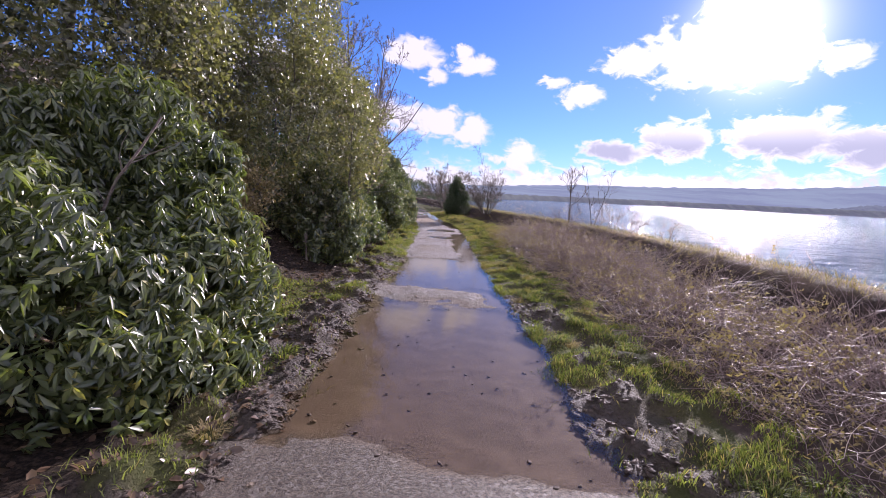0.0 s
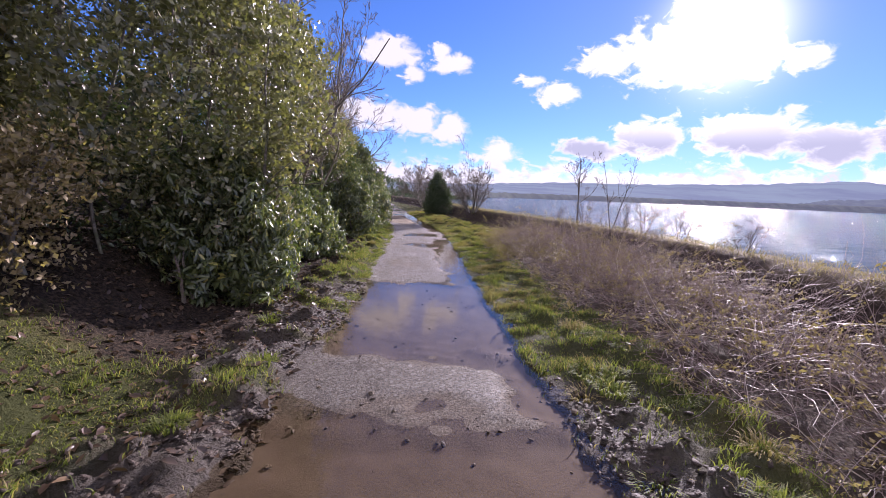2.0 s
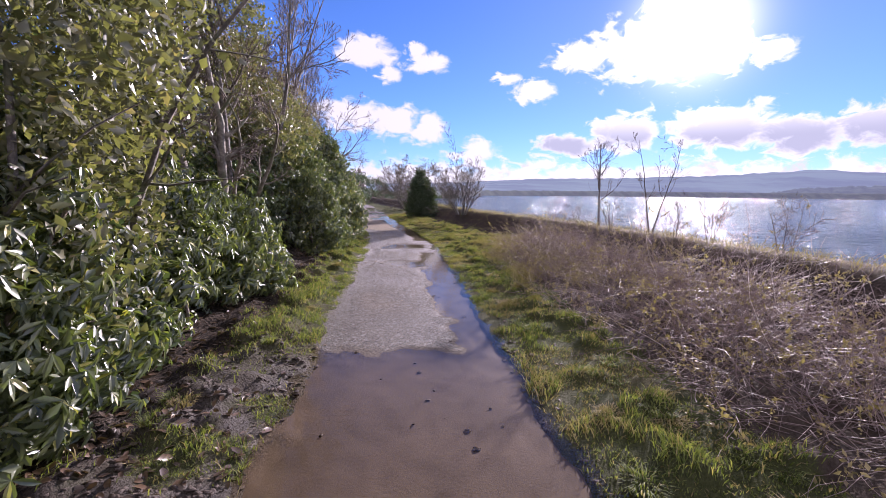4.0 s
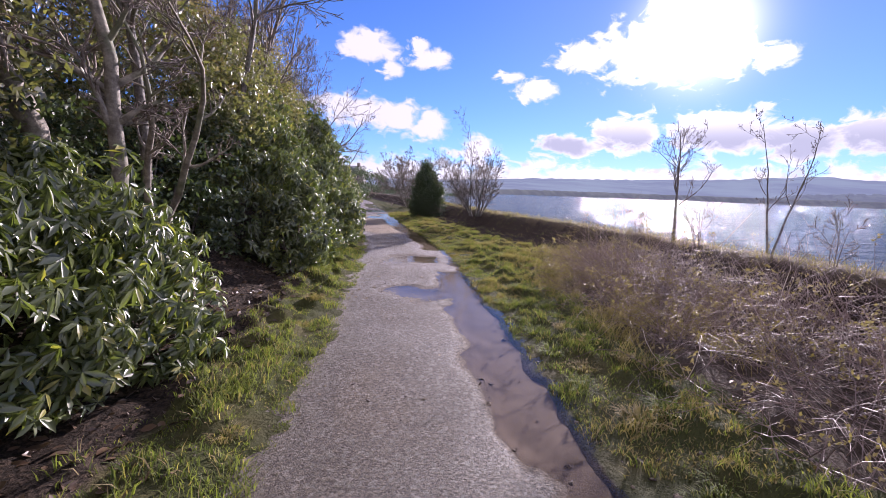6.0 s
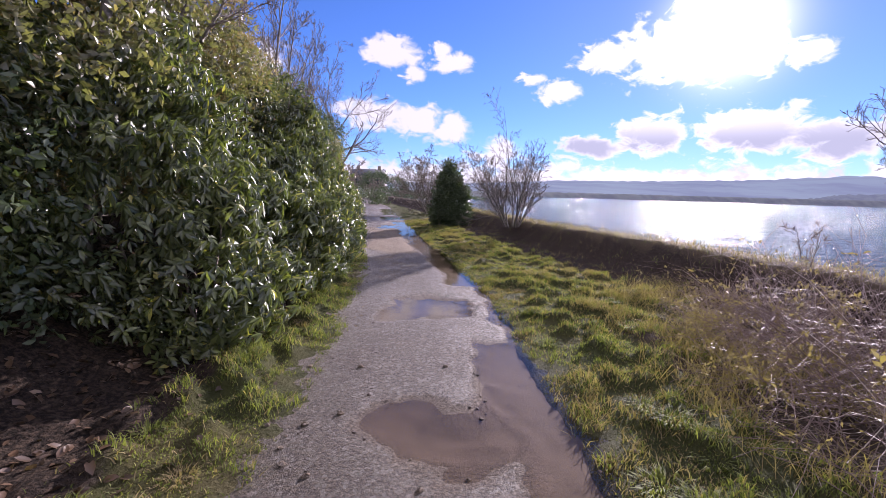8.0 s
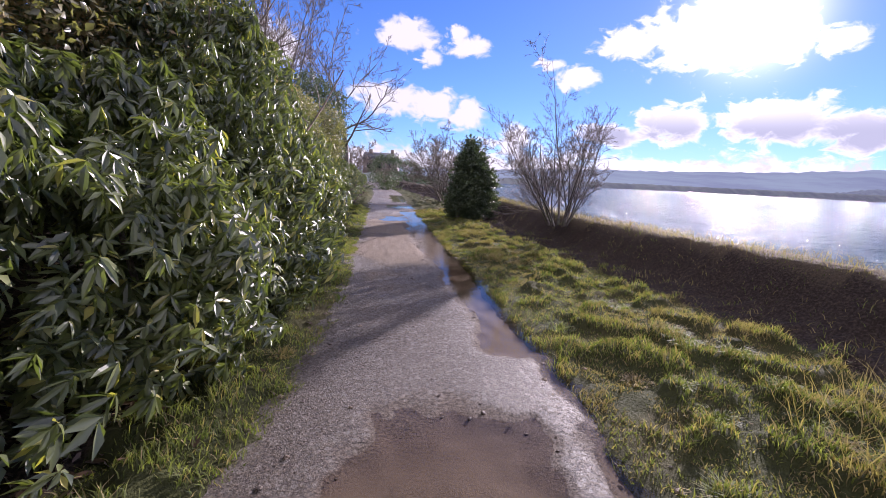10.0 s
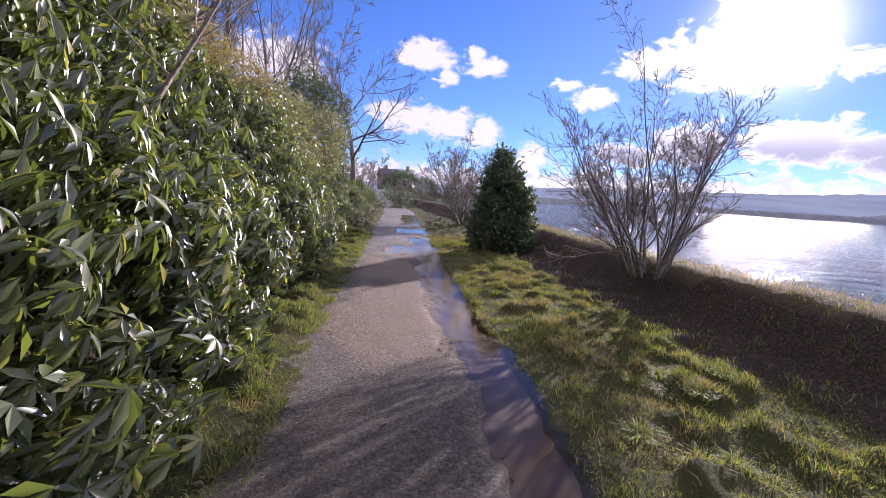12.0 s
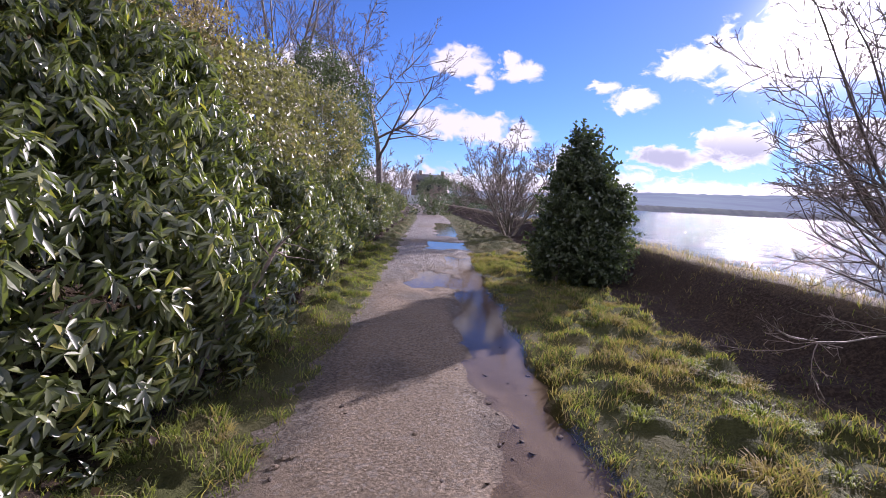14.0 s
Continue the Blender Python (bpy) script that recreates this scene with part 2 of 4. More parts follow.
def sheet_of_water():
    """Shallow clear water: Fresnel gloss over what lies beneath."""
    m, n, p = material("puddle_water")
    pos = n.where()
    rip = n.add("Mapping")
    n.put(rip.inputs[0], pos)
    rip.inputs["Scale"].default_value = (9.0, 26.0, 9.0)
    wave = n.noise(rip.outputs[0], 1.0, 3.0, 0.5)
    normal = n.bump(wave, 0.10, 0.006)
    fr = n.add("Fresnel")
    fr.inputs[0].default_value = 1.333
    n.put(fr.inputs["Normal"], normal)
    tp = n.add("BsdfTransparent")
    tp.inputs[0].default_value = (0.76, 0.70, 0.62, 1)
    gl = n.add("BsdfGlossy")
    gl.inputs["Roughness"].default_value = 0.015
    n.put(gl.inputs["Normal"], normal)
    mx = n.add("MixShader")
    n.put(mx.inputs[0], fr.outputs[0])
    n.tree.links.new(tp.outputs[0], mx.inputs[1])
    n.tree.links.new(gl.outputs[0], mx.inputs[2])
    n.tree.links.new(mx.outputs[0], m.node_tree.nodes["Material Output"].inputs[0])
    return m


def lake_material():
    m, n, p = material("lake_water")
    pos = n.where()
    mp = n.add("Mapping")
    n.put(mp.inputs[0], pos)
    mp.inputs["Rotation"].default_value = (0, 0, radians(25))
    mp.inputs["Scale"].default_value = (0.9, 1.9, 1.0)
    a = n.noise(mp.outputs[0], 0.75, 5.0, 0.62, 0.4)
    b = n.noise(mp.outputs[0], 0.25, 3.0, 0.5)
    p.inputs["Base Color"].default_value = (0.045, 0.075, 0.105, 1)
    p.inputs["Roughness"].default_value = 0.08
    p.inputs["IOR"].default_value = 1.333
    c = n.noise(mp.outputs[0], 6.5, 3.0, 0.6)
    n.put(p.inputs["Normal"], n.bump(b, 0.6, 0.6, n.bump(a, 1.0, 0.62, n.bump(c, 1.0, 0.10))))
    return m


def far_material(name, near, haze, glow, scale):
    """Distant land with its bright haze put into the surface as a bluish glow."""
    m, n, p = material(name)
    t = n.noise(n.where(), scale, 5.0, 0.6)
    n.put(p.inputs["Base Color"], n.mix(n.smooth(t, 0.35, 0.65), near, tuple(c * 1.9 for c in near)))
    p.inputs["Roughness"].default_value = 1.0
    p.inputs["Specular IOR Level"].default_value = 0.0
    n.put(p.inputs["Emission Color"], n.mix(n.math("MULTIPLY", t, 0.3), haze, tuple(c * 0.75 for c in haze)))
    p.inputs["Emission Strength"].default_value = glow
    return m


M_CLOD = clod_material()
M_GROUND, M_PATH, M_PUDDLE, M_LAKE = ground_material(), path_material(), sheet_of_water(), lake_material()
# Emission colours paint the bluish haze of distance; the land is no lamp.
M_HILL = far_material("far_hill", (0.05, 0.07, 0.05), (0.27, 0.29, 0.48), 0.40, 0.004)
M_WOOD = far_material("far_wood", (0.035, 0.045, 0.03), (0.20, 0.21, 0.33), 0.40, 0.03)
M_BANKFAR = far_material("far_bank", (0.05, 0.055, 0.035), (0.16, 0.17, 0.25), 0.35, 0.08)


# ---- numbers of the plan ----
rng = np.random.default_rng(7)
TABLE = rng.random((256, 256))


def vnoise(x, y, cell=1.0, off=0):
    """Smooth value noise, 0 to 1."""
    x, y = np.asarray(x, float) / cell + off * 17.3, np.asarray(y, float) / cell + off * 5.7
    i, j = np.floor(x).astype(int), np.floor(y).astype(int)
    fx, fy = x - i, y - j
    fx, fy = fx * fx * (3 - 2 * fx), fy * fy * (3 - 2 * fy)
    g = lambda a, b: TABLE[a % 256, b % 256]
    return (g(i, j) * (1 - fx) + g(i + 1, j) * fx) * (1 - fy) + (g(i, j + 1) * (1 - fx) + g(i + 1, j + 1) * fx) * fy


def fbm(x, y, cell=1.0, octaves=4, off=0):
    s, a, t = 0, 1.0, 0
    for o in range(octaves):
        s, t = s + a * vnoise(x, y, cell / 2 ** o, off + o), t + a
        a *= 0.55
    return s / t


def ramp(x, lo, hi):
    t = np.clip((np.asarray(x, float) - lo) / (hi - lo), 0, 1)
    return t * t * (3 - 2 * t)


def smooth_line(y, ys, xs):
    """A smooth line through plan points."""
    ys, xs = np.array(ys, float), np.array(xs, float)
    return sum(np.interp(y + d, ys, xs) * w for d, w in ((-2.0, 0.15), (-1.0, 0.22), (0, 0.26), (1.0, 0.22), (2.0, 0.15)))


def middle(y):
    """The path's middle line."""
    return smooth_line(y, [-40, 0, 4, 9, 13, 18, 21, 25, 31, 49, 70, 120, 4000], [0.6, 0.42, 0.36, 0.22, 0.05, -0.12, -0.42, -1.15, -2.1, -4.95, -9, -22, -22])


def crest(y):
    """The line of the embankment's top along the water."""
    return smooth_line(y, [-4000, 8, 12, 15.5, 19, 22, 26, 30, 34, 42, 60, 90, 4000], [5.45, 5.45, 5.35, 5.05, 4.5, 3.8, 2.7, 2.05, 1.45, 0.3, -3.8, -12.3, -12.3])


PUDDLES = [(-3.0, 1.6, -1.0, -0.35), (2.4, 6.2, -1.25, 1.8), (6.0, 7.4, 0.6, 1.8), (7.1, 10.4, -1.0, 1.8), (10.0, 11.6, 0.40, 1.8), (11.3, 17.2, 0.34, 1.8),
           (14.9, 15.8, -0.35, 0.8), (17.0, 19.8, 0.78, 1.8), (17.8, 18.8, -0.5, 0.6), (19.6, 22.4, 0.48, 1.8), (22.0, 24.2, 0.42, 1.8),
           (23.8, 33.5, 0.30, 1.8), (29.6, 31.2, -0.4, 0.9), (35.0, 37.0, -0.2, 1.8), (39.0, 47.0, 0.1, 1.8)]


def puddle(u, y):
    best = np.zeros(np.broadcast(u, y).shape)
    wob = (fbm(u, y, 0.5, 3, 3) - 0.5) * 0.6
    for y0, y1, u0, u1 in PUDDLES:
        d = np.minimum(np.minimum(u - u0, u1 - u) * 1.3, np.minimum(y - y0, y1 - y) * 0.7)
        best = np.maximum(best, ramp(d + wob, -0.18, 0.30))
    return best


def path_height(u, y):
    z = 0.016 - 0.012 * ramp(np.abs(u), 0.5, 1.0) + (fbm(u, y, 0.35, 3, 9) - 0.5) * 0.016 + (fbm(u, y, 0.09, 2, 5) - 0.5) * 0.007
    z = z - puddle(u, y) * 0.042
    return z - 0.10 * ramp(np.abs(u), 1.20, 1.34)


def left_rise(u, y):
    s = -1.75 - u
    return np.where(s > 0, 0.42 * s * ramp(s, 0, 1.6), 0)


def ground_height(x, y):
    x, y = np.broadcast_arrays(np.asarray(x, float), np.asarray(y, float))
    u, s = x - middle(y), crest(y) - x
    near = ramp(np.abs(u), 12, 6)
    z = 0.010 + 0.035 * np.clip(u - 1.0, 0, 3) + 0.02 * ramp(-u, 1.0, 1.5)
    z = z + np.minimum(left_rise(u, y), 7.0 + 0 * u) * ramp(y, 130, 60)
    mud = mud_mask(u, y)
    z = z + near * ramp(np.abs(u), 0.95, 1.35) * (fbm(x, y, 0.30, 3, 1) - 0.5) * (0.06 + 0.05 * mud) + near * (fbm(x, y, 0.1, 2, 2) - 0.5) * (0.03 + 0.05 * mud)
    tuss = ramp(fbm(x, y, 0.24, 2, 21), 0.42, 0.72) * (ramp(u, 1.1, 1.5) * 0.075 + ramp(u, -1.1, -1.3) * ramp(u, -2.2, -1.7) * 0.09)
    z = z + tuss
    s = s + (fbm(x, y, 0.9, 3, 18) - 0.5) * 0.16
    bank = ramp(s, 0.66, 0.02) ** 0.8
    z = z * (1 - bank) + bank * (0.70 + (fbm(x, y, 0.8, 3, 8) - 0.5) * 0.07) + near * (fbm(x, y, 0.16, 3, 12) - 0.5) * 0.05 * ramp(s, 0.9, 0.5)
    z = np.where(s < -0.40, 0.70 - 1.1 * np.minimum(-0.40 - s, 2.2), z)
    e = 0.83 + 0.17 * ramp(y, 8.5, 5.5) + (fbm(x, y, 0.7, 3, 11) - 0.5) * 0.36
    z = z - 0.028 * ramp(np.abs(u), e + 0.30, e - 0.10) - 0.06 * ramp(np.abs(u), e + 0.10, e - 0.06)
    return z


def mud_mask(u, y):
    left = ramp(u, -2.1, -1.3) * ramp(u, -0.6, -0.9) * ramp(y, 11.5, 8.5)
    right = ramp(u, 0.75, 0.95) * ramp(u, 2.0, 1.2) * ramp(y, 8.5, 5.0)
    wet = ramp(np.abs(u), 1.25, 1.0)
    n = fbm(u, y, 0.55, 3, 6)
    return np.clip((left * 1.3 + right * 1.0) * ramp(n, 0.30, 0.48) + wet * 0.1, 0, 1)


# ---- mesh helpers ----
def mesh_object(name, verts, faces, mat, smooth=False, parent=None, label="", attrs=None):
    """One mesh object out of numpy arrays. faces: arrays of triangles and of quads, in a list."""
    me = bpy.data.meshes.new(name)
    verts = np.asarray(verts, np.float32).reshape(-1, 3)
    me.vertices.add(len(verts))
    me.vertices.foreach_set("co", verts.ravel())
    faces = [np.asarray(f, np.int32) for f in (faces if isinstance(faces, list) else [faces]) if len(f)]
    loops = np.concatenate([f.ravel() for f in faces])
    sizes = np.concatenate([np.full(len(f), f.shape[1], np.int32) for f in faces])
    me.loops.add(len(loops))
    me.loops.foreach_set("vertex_index", loops)
    me.polygons.add(len(sizes))
    me.polygons.foreach_set("loop_start", np.concatenate([[0], np.cumsum(sizes)[:-1]]).astype(np.int32))
    me.update(calc_edges=True)
    if smooth:
        me.polygons.foreach_set("use_smooth", np.ones(len(sizes), bool))
    for key, values in (attrs or {}).items():
        at = me.attributes.new(key, "FLOAT", "POINT")
        at.data.foreach_set("value", np.asarray(values, np.float32).ravel())
    me.materials.append(mat)
    ob = new(name, me)
    if parent is not None:
        ob.parent = parent
    if label:
        tagged(ob, label)
    return ob


def thing(name, place, label, category, group=""):
    ob = new(name)
    ob.empty_display_size = 0.1
    ob.matrix_world = pose(*place)
    return tagged(ob, label, category, group)


def grid_faces(nu, nv):
    i = np.arange(nu * nv).reshape(nu, nv)
    return np.stack([i[:-1, :-1], i[1:, :-1], i[1:, 1:], i[:-1, 1:]], -1).reshape(-1, 4)


def unit(v):
    return v / np.maximum(np.linalg.norm(v, axis=-1, keepdims=True), 1e-9)


def tubes(P, R, sides=5, cap=True):
    """Round tubes along N lines of K points with their radii: vertices and quads."""
    N, K, _ = P.shape
    T = unit(np.gradient(P, axis=1))
    ref = np.where(np.abs(T[..., 2:3]) > 0.8, np.array([1.0, 0.2, 0]), np.array([0, 0.1, 1.0]))
    A = unit(np.cross(T, ref))
    B = np.cross(T, A)
    ang = np.arange(sides) * 2 * np.pi / sides
    V = P[:, :, None] + R[..., None, None] * (np.cos(ang)[None, None, :, None] * A[:, :, None] + np.sin(ang)[None, None, :, None] * B[:, :, None])
    i = np.arange(N * K * sides).reshape(N, K, sides)
    a, b = i[:, :-1], i[:, 1:]
    F = np.stack([a, np.roll(a, -1, 2), np.roll(b, -1, 2), b], -1).reshape(-1, 4)
    return V.reshape(-1, 3), F


def join(pieces):
    """Several (vertices, quads) as one."""
    V, F, n = [], [], 0
    for v, f in pieces:
        V.append(v)
        F.append(f + n)
        n += len(v)
    return np.concatenate(V), np.concatenate(F)


def grow(start, heading, length, K, r0, r1, wiggle, lift, gen):
    """N branches of K points from their starts along bending headings. lift: pull upwards (or down)."""
    N = len(start)
    P = np.zeros((N, K, 3))
    P[:, 0] = start
    d = unit(heading)
    step = (np.asarray(length) / (K - 1)).reshape(-1, 1)
    for q in range(1, K):
        d = unit(d + gen.normal(0, wiggle, (N, 3)) + np.array([0, 0, lift]))
        P[:, q] = P[:, q - 1] + d * step
    t = np.linspace(0, 1, K)[None]
    R = np.asarray(r0).reshape(-1, 1) * (1 - t) + np.asarray(r1).reshape(-1, 1) * t
    return P, R


def offshoots(P, R, per, t0, t1, angle, ratio, K, wiggle, lift, gen, thin=0.6, bias=(0, 0, 0)):
    """Children that leave their parents sideways."""
    N, Kp, _ = P.shape
    par = np.repeat(np.arange(N), per)
    t = gen.uniform(t0, t1, len(par)) * (Kp - 1)
    i = np.minimum(t.astype(int), Kp - 2)
    f = (t - i)[:, None]
    s = P[par, i] * (1 - f) + P[par, i + 1] * f
    tan = unit(P[par, i + 1] - P[par, i])
    side = unit(np.cross(tan, unit(gen.normal(0, 1, (len(par), 3)))))
    a = np.radians(gen.normal(angle, 12, len(par)))[:, None]
    head = tan * np.cos(a) + side * np.sin(a) + np.array(bias)
    full = np.linalg.norm(np.diff(P, axis=1), axis=2).sum(1)[par]
    L = full * ratio * gen.uniform(0.55, 1.2, len(par)) * (1.15 - 0.6 * t / (Kp - 1))
    r = (R[par, i] * (1 - f[:, 0]) + R[par, i + 1] * f[:, 0]) * thin
    return grow(s, head, L, K, r, r * 0.3, wiggle, lift, gen)


def scatter(variants, pos, out, up_pull, size, gen):
    """Places leaf sprays (variants: vertices, faces lists) at pos, their own z axis along out."""
    z = unit(out + np.array([0, 0, up_pull]))
    a = unit(np.cross(z, unit(gen.normal(0, 1, z.shape))))
    b = np.cross(z, a)
    M = np.stack([a, b, z], -1) * np.asarray(size).reshape(-1, 1, 1)
    which = gen.integers(0, len(variants), len(pos))
    V, F, n = [], [], 0
    for q, (v, f) in enumerate(variants):
        sel = np.where(which == q)[0]
        if not len(sel):
            continue
        w = np.einsum("nij,vj->nvi", M[sel], v) + pos[sel][:, None]
        V.append(w.reshape(-1, 3))
        F.append((f[None] + (np.arange(len(sel)) * len(v))[:, None, None] + n).reshape(-1, f.shape[1]))
        n += w.shape[0] * w.shape[1]
    return np.concatenate(V), np.concatenate(F), M, which


def blade(root, along, side, normal, length, width, droop):
    """An oval leaf blade with a folded midrib, in 8 triangles (as quads that end in a shared point)."""
    root, along, side, normal = (np.asarray(q, float) for q in (root, along, side, normal))
    v = []
    for s, w in ((0.0, 0.0), (0.30, 0.85), (0.68, 0.92), (1.0, 0.0)):
        c = root + along * length * s - np.array([0, 0, 1]) * droop * length * s * s
        if w == 0:
            v.append(c)
        else:
            h = width * 0.5 * w
            v += [c - side * h + normal * h * 0.35, c, c + side * h + normal * h * 0.35]
    f = [(0, 2, 1), (0, 3, 2), (1, 2, 5), (1, 5, 4), (2, 3, 6), (2, 6, 5), (4, 5, 7), (5, 6, 7)]
    return np.array(v), np.array(f)


def slim_blade(root, along, side, normal, length, width, droop):
    """The same leaf folded along its midrib in 2 triangles."""
    root, along, side, normal = (np.asarray(q, float) for q in (root, along, side, normal))
    c = root + along * length * 0.55 - np.array([0, 0, 1]) * droop * length * 0.3
    h = width * 0.5
    tip = root + along * length - np.array([0, 0, 1]) * droop * length
    return np.array([root, c - side * h + normal * h * 0.45, tip, c + side * h + normal * h * 0.45]), np.array([(0, 2, 1), (0, 3, 2)])


def whorl(gen, n, length, width, spread, droop, stalk=0.10, leaf=blade):
    """Leaves round a shoot's tip that points along z."""
    parts = []
    for q in range(n):
        a = 2 * math.pi * (q * 0.382 + gen.uniform(-0.05, 0.05))
        e = radians(gen.normal(spread, 14))
        along = np.array([math.cos(a) * math.cos(e), math.sin(a) * math.cos(e), math.sin(e)])
        side = unit(np.cross(along, [0, 0, 1.0]) + gen.normal(0, 0.25, 3))
        nor = np.cross(side, along)
        L = length * gen.uniform(0.7, 1.15)
        parts.append(leaf([0, 0, -0.02 * (q % 3)], along, side, nor, L, width * gen.uniform(0.85, 1.15), droop * gen.uniform(0.4, 1.5)))
    v = np.array([[0.003, 0, -stalk], [-0.003, 0.002, -stalk], [0, 0, 0.02]])
    parts.append((v, np.array([(0, 1, 2)])))
    return join(parts)


def spray(gen, n, length, leaf, width):
    """Small leaves along a hanging twig that starts at the origin and leads along z."""
    parts = []
    bend = gen.normal(0, 0.25, 2)
    for q in range(n):
        t = (q + 0.5) / n
        c = np.array([bend[0] * t * t * length, bend[1] * t * t * length, t * length])
        d = unit(gen.normal(0, 1, 3) + np.array([0, 0, 0.35]))
        s = unit(np.cross(d, gen.normal(0, 1, 3)))
        nn = np.cross(s, d)
        L, w = leaf * gen.uniform(0.7, 1.3), width * gen.uniform(0.7, 1.2) * 0.5
        v = np.array([c, c + d * L * 0.45 - s * w + nn * w * 0.4, c + d * L, c + d * L * 0.45 + s * w + nn * w * 0.4])
        parts.append((v, np.array([(0, 2, 1), (0, 3, 2)])))
    return join(parts)


g0 = np.random.default_rng(3)
WHORLS = [whorl(g0, int(g0.integers(7, 11)), 0.118, 0.034, g0.uniform(-62, -8), g0.uniform(0.1, 0.5)) for _ in range(18)]
LITE = [whorl(g0, int(g0.integers(7, 10)), 0.120, 0.040, g0.uniform(-62, -8), g0.uniform(0.1, 0.5), leaf=slim_blade) for _ in range(18)]
SPRAYS = [spray(g0, 10, 0.28, 0.062, 0.038) for _ in range(12)]
FINE = [spray(g0, 9, 0.22, 0.050, 0.022) for _ in range(8)]
HOLLY = [spray(g0, 16, 0.20, 0.06, 0.038) for _ in range(8)]
LUMPS = []
for _ in range(6):
    _bm = bmesh.new()
    bmesh.ops.create_icosphere(_bm, subdivisions=1, radius=1.0)
    _v = np.array([w.co[:] for w in _bm.verts])
    _f = np.array([[w.index for w in q.verts] for q in _bm.faces])
    _bm.free()
    LUMPS.append((_v * g0.uniform(0.55, 1.25, (len(_v), 1)) * np.array([1.0, 1.5, 0.38]), _f))
DEAD = [spray(g0, 9, 0.25, 0.06, 0.03) for _ in range(6)]


def blob_surface(blobs, per_m2, gen, lump=0.25, face=None, depth=0.20):
    """Points and outward ways on the joint skin of some ellipsoids (x, y, z, rx, ry, rz), lumpy; face drops ways turned away from it."""
    P, O = [], []
    for q, (x, y, z, rx, ry, rz) in enumerate(blobs):
        area = 4 * math.pi * (((rx * ry) ** 1.6 + (rx * rz) ** 1.6 + (ry * rz) ** 1.6) / 3) ** (1 / 1.6)
        d = unit(gen.normal(0, 1, (int(area * per_m2), 3)))
        p = d * np.array([rx, ry, rz])
        o = unit(d / np.array([rx, ry, rz]))
        j = 1 + lump * (vnoise(d[:, 0] * 2 + d[:, 2] * 3 + q, d[:, 1] * 2 - d[:, 2] * 2, 0.45, q) - 0.6) - depth * gen.random(len(d)) ** 1.6
        p = p * j[:, None] + np.array([x, y, z])
        keep = np.ones(len(p), bool)
        if face is not None:
            keep &= (o @ np.array(face)) > -0.35
        for w, (x2, y2, z2, a, b, c) in enumerate(blobs):
            if w != q:
                keep &= (((p - np.array([x2, y2, z2])) / np.array([a, b, c])) ** 2).sum(1) > 0.74
        keep &= p[:, 2] > ground_height(p[:, 0], p[:, 1]) + 0.04
        P.append(p[keep])
        O.append(o[keep])
    return np.concatenate(P), np.concatenate(O)

# ---- ground, path, puddles, lake ----
def spaced(*stretches):
    """Grid lines from stretches of (start, end, step)."""
    return np.unique(np.round(np.concatenate([np.arange(a, b, s) for a, b, s in stretches]), 4))


def far_steps(start, end, n):
    return start + (end - start) * (np.linspace(0, 1, n + 1)[1:] ** 4)


us = np.concatenate([far_steps(-12, -4000, 22)[::-1], spaced((-12, -3.4, 0.2), (-3.4, -0.62, 0.055), (-0.62, 0.62, 0.2), (0.62, 3.2, 0.055), (3.2, 9.0, 0.14)), far_steps(9, 4000, 22)])
ys = np.concatenate([far_steps(-4, -4000, 16)[::-1], spaced((-4, 0.5, 0.2), (0.5, 27, 0.055), (27, 50, 0.14), (50, 90, 0.8)), far_steps(90, 4000, 26)])
U, Y = np.meshgrid(us, ys, indexing="ij")
X = U + middle(Y)
Z = ground_height(X, Y)
S = crest(Y) - X
grass = np.where(U < 0, ramp(U, -1.9, -1.45), ramp(S, 1.15, 1.55)) * ramp(np.abs(U), 0.76, 0.92)
grass = np.where((U > 0) & (Y < 17.5), grass * ramp(U, 2.3, 1.8), grass)
grass = np.where((U > 0) & (Y > 16), np.maximum(grass, 0.22 * ramp(S, -0.6, -0.2)), grass)
grass = np.maximum(grass, ramp(U, -3.9, -2.9) * ramp(U, -1.0, -1.3) * ramp(Y, 2.5, 3.5) * ramp(Y, 7.2, 6.0) * 0.9)
attrs = {"mud": mud_mask(U, Y), "grass": np.maximum(grass, 0.75 * ramp(np.abs(U), 40, 90)),
         # Bankside litter term: dark turf tone, also deepening the strip in the embankment's shadow.
         "litter": ramp(U, -1.4, -1.9) + (U > 1.2) * ramp(S, 1.7, 1.2) * 0.75, "straw": ((U > 0) & (S < 0.2)) * 0.4 * ramp(S, -0.6, -0.2)}
tagged(mesh_object("ground", np.stack([X, Y, Z], -1), grid_faces(len(us), len(ys)), M_GROUND, True, attrs=attrs),
       "muddy and grassy lakeside ground with leaf litter", "ground", kind="structure")

us = spaced((-1.3, 1.32, 0.034))
ys = np.concatenate([spaced((-6, 0.5, 0.1), (0.5, 27, 0.045), (27, 44, 0.1), (44, 110, 0.8))])
U, Y = np.meshgrid(us, ys, indexing="ij")
P = puddle(U, Y)
Z = path_height(U, Y)
wet = np.clip(0.62 - 0.12 * ramp(Y, 20, 22) + 0.3 * ramp(fbm(U, Y, 1.4, 3, 14), 0.35, 0.6) - 0.40 * ramp(Y, 21.5, 24) * ramp(U, 0.5, 0.0) * ramp(Y, 31, 28) + 0.35 * P + 0.25 * ramp(np.abs(U), 0.6, 0.95), 0, 1)
tagged(mesh_object("path", np.stack([U + middle(Y), Y, Z], -1), grid_faces(len(us), len(ys)), M_PATH, True, attrs={"wet": wet, "under": P}),
       "wet gravel footpath with silt and puddles", "path", kind="structure")

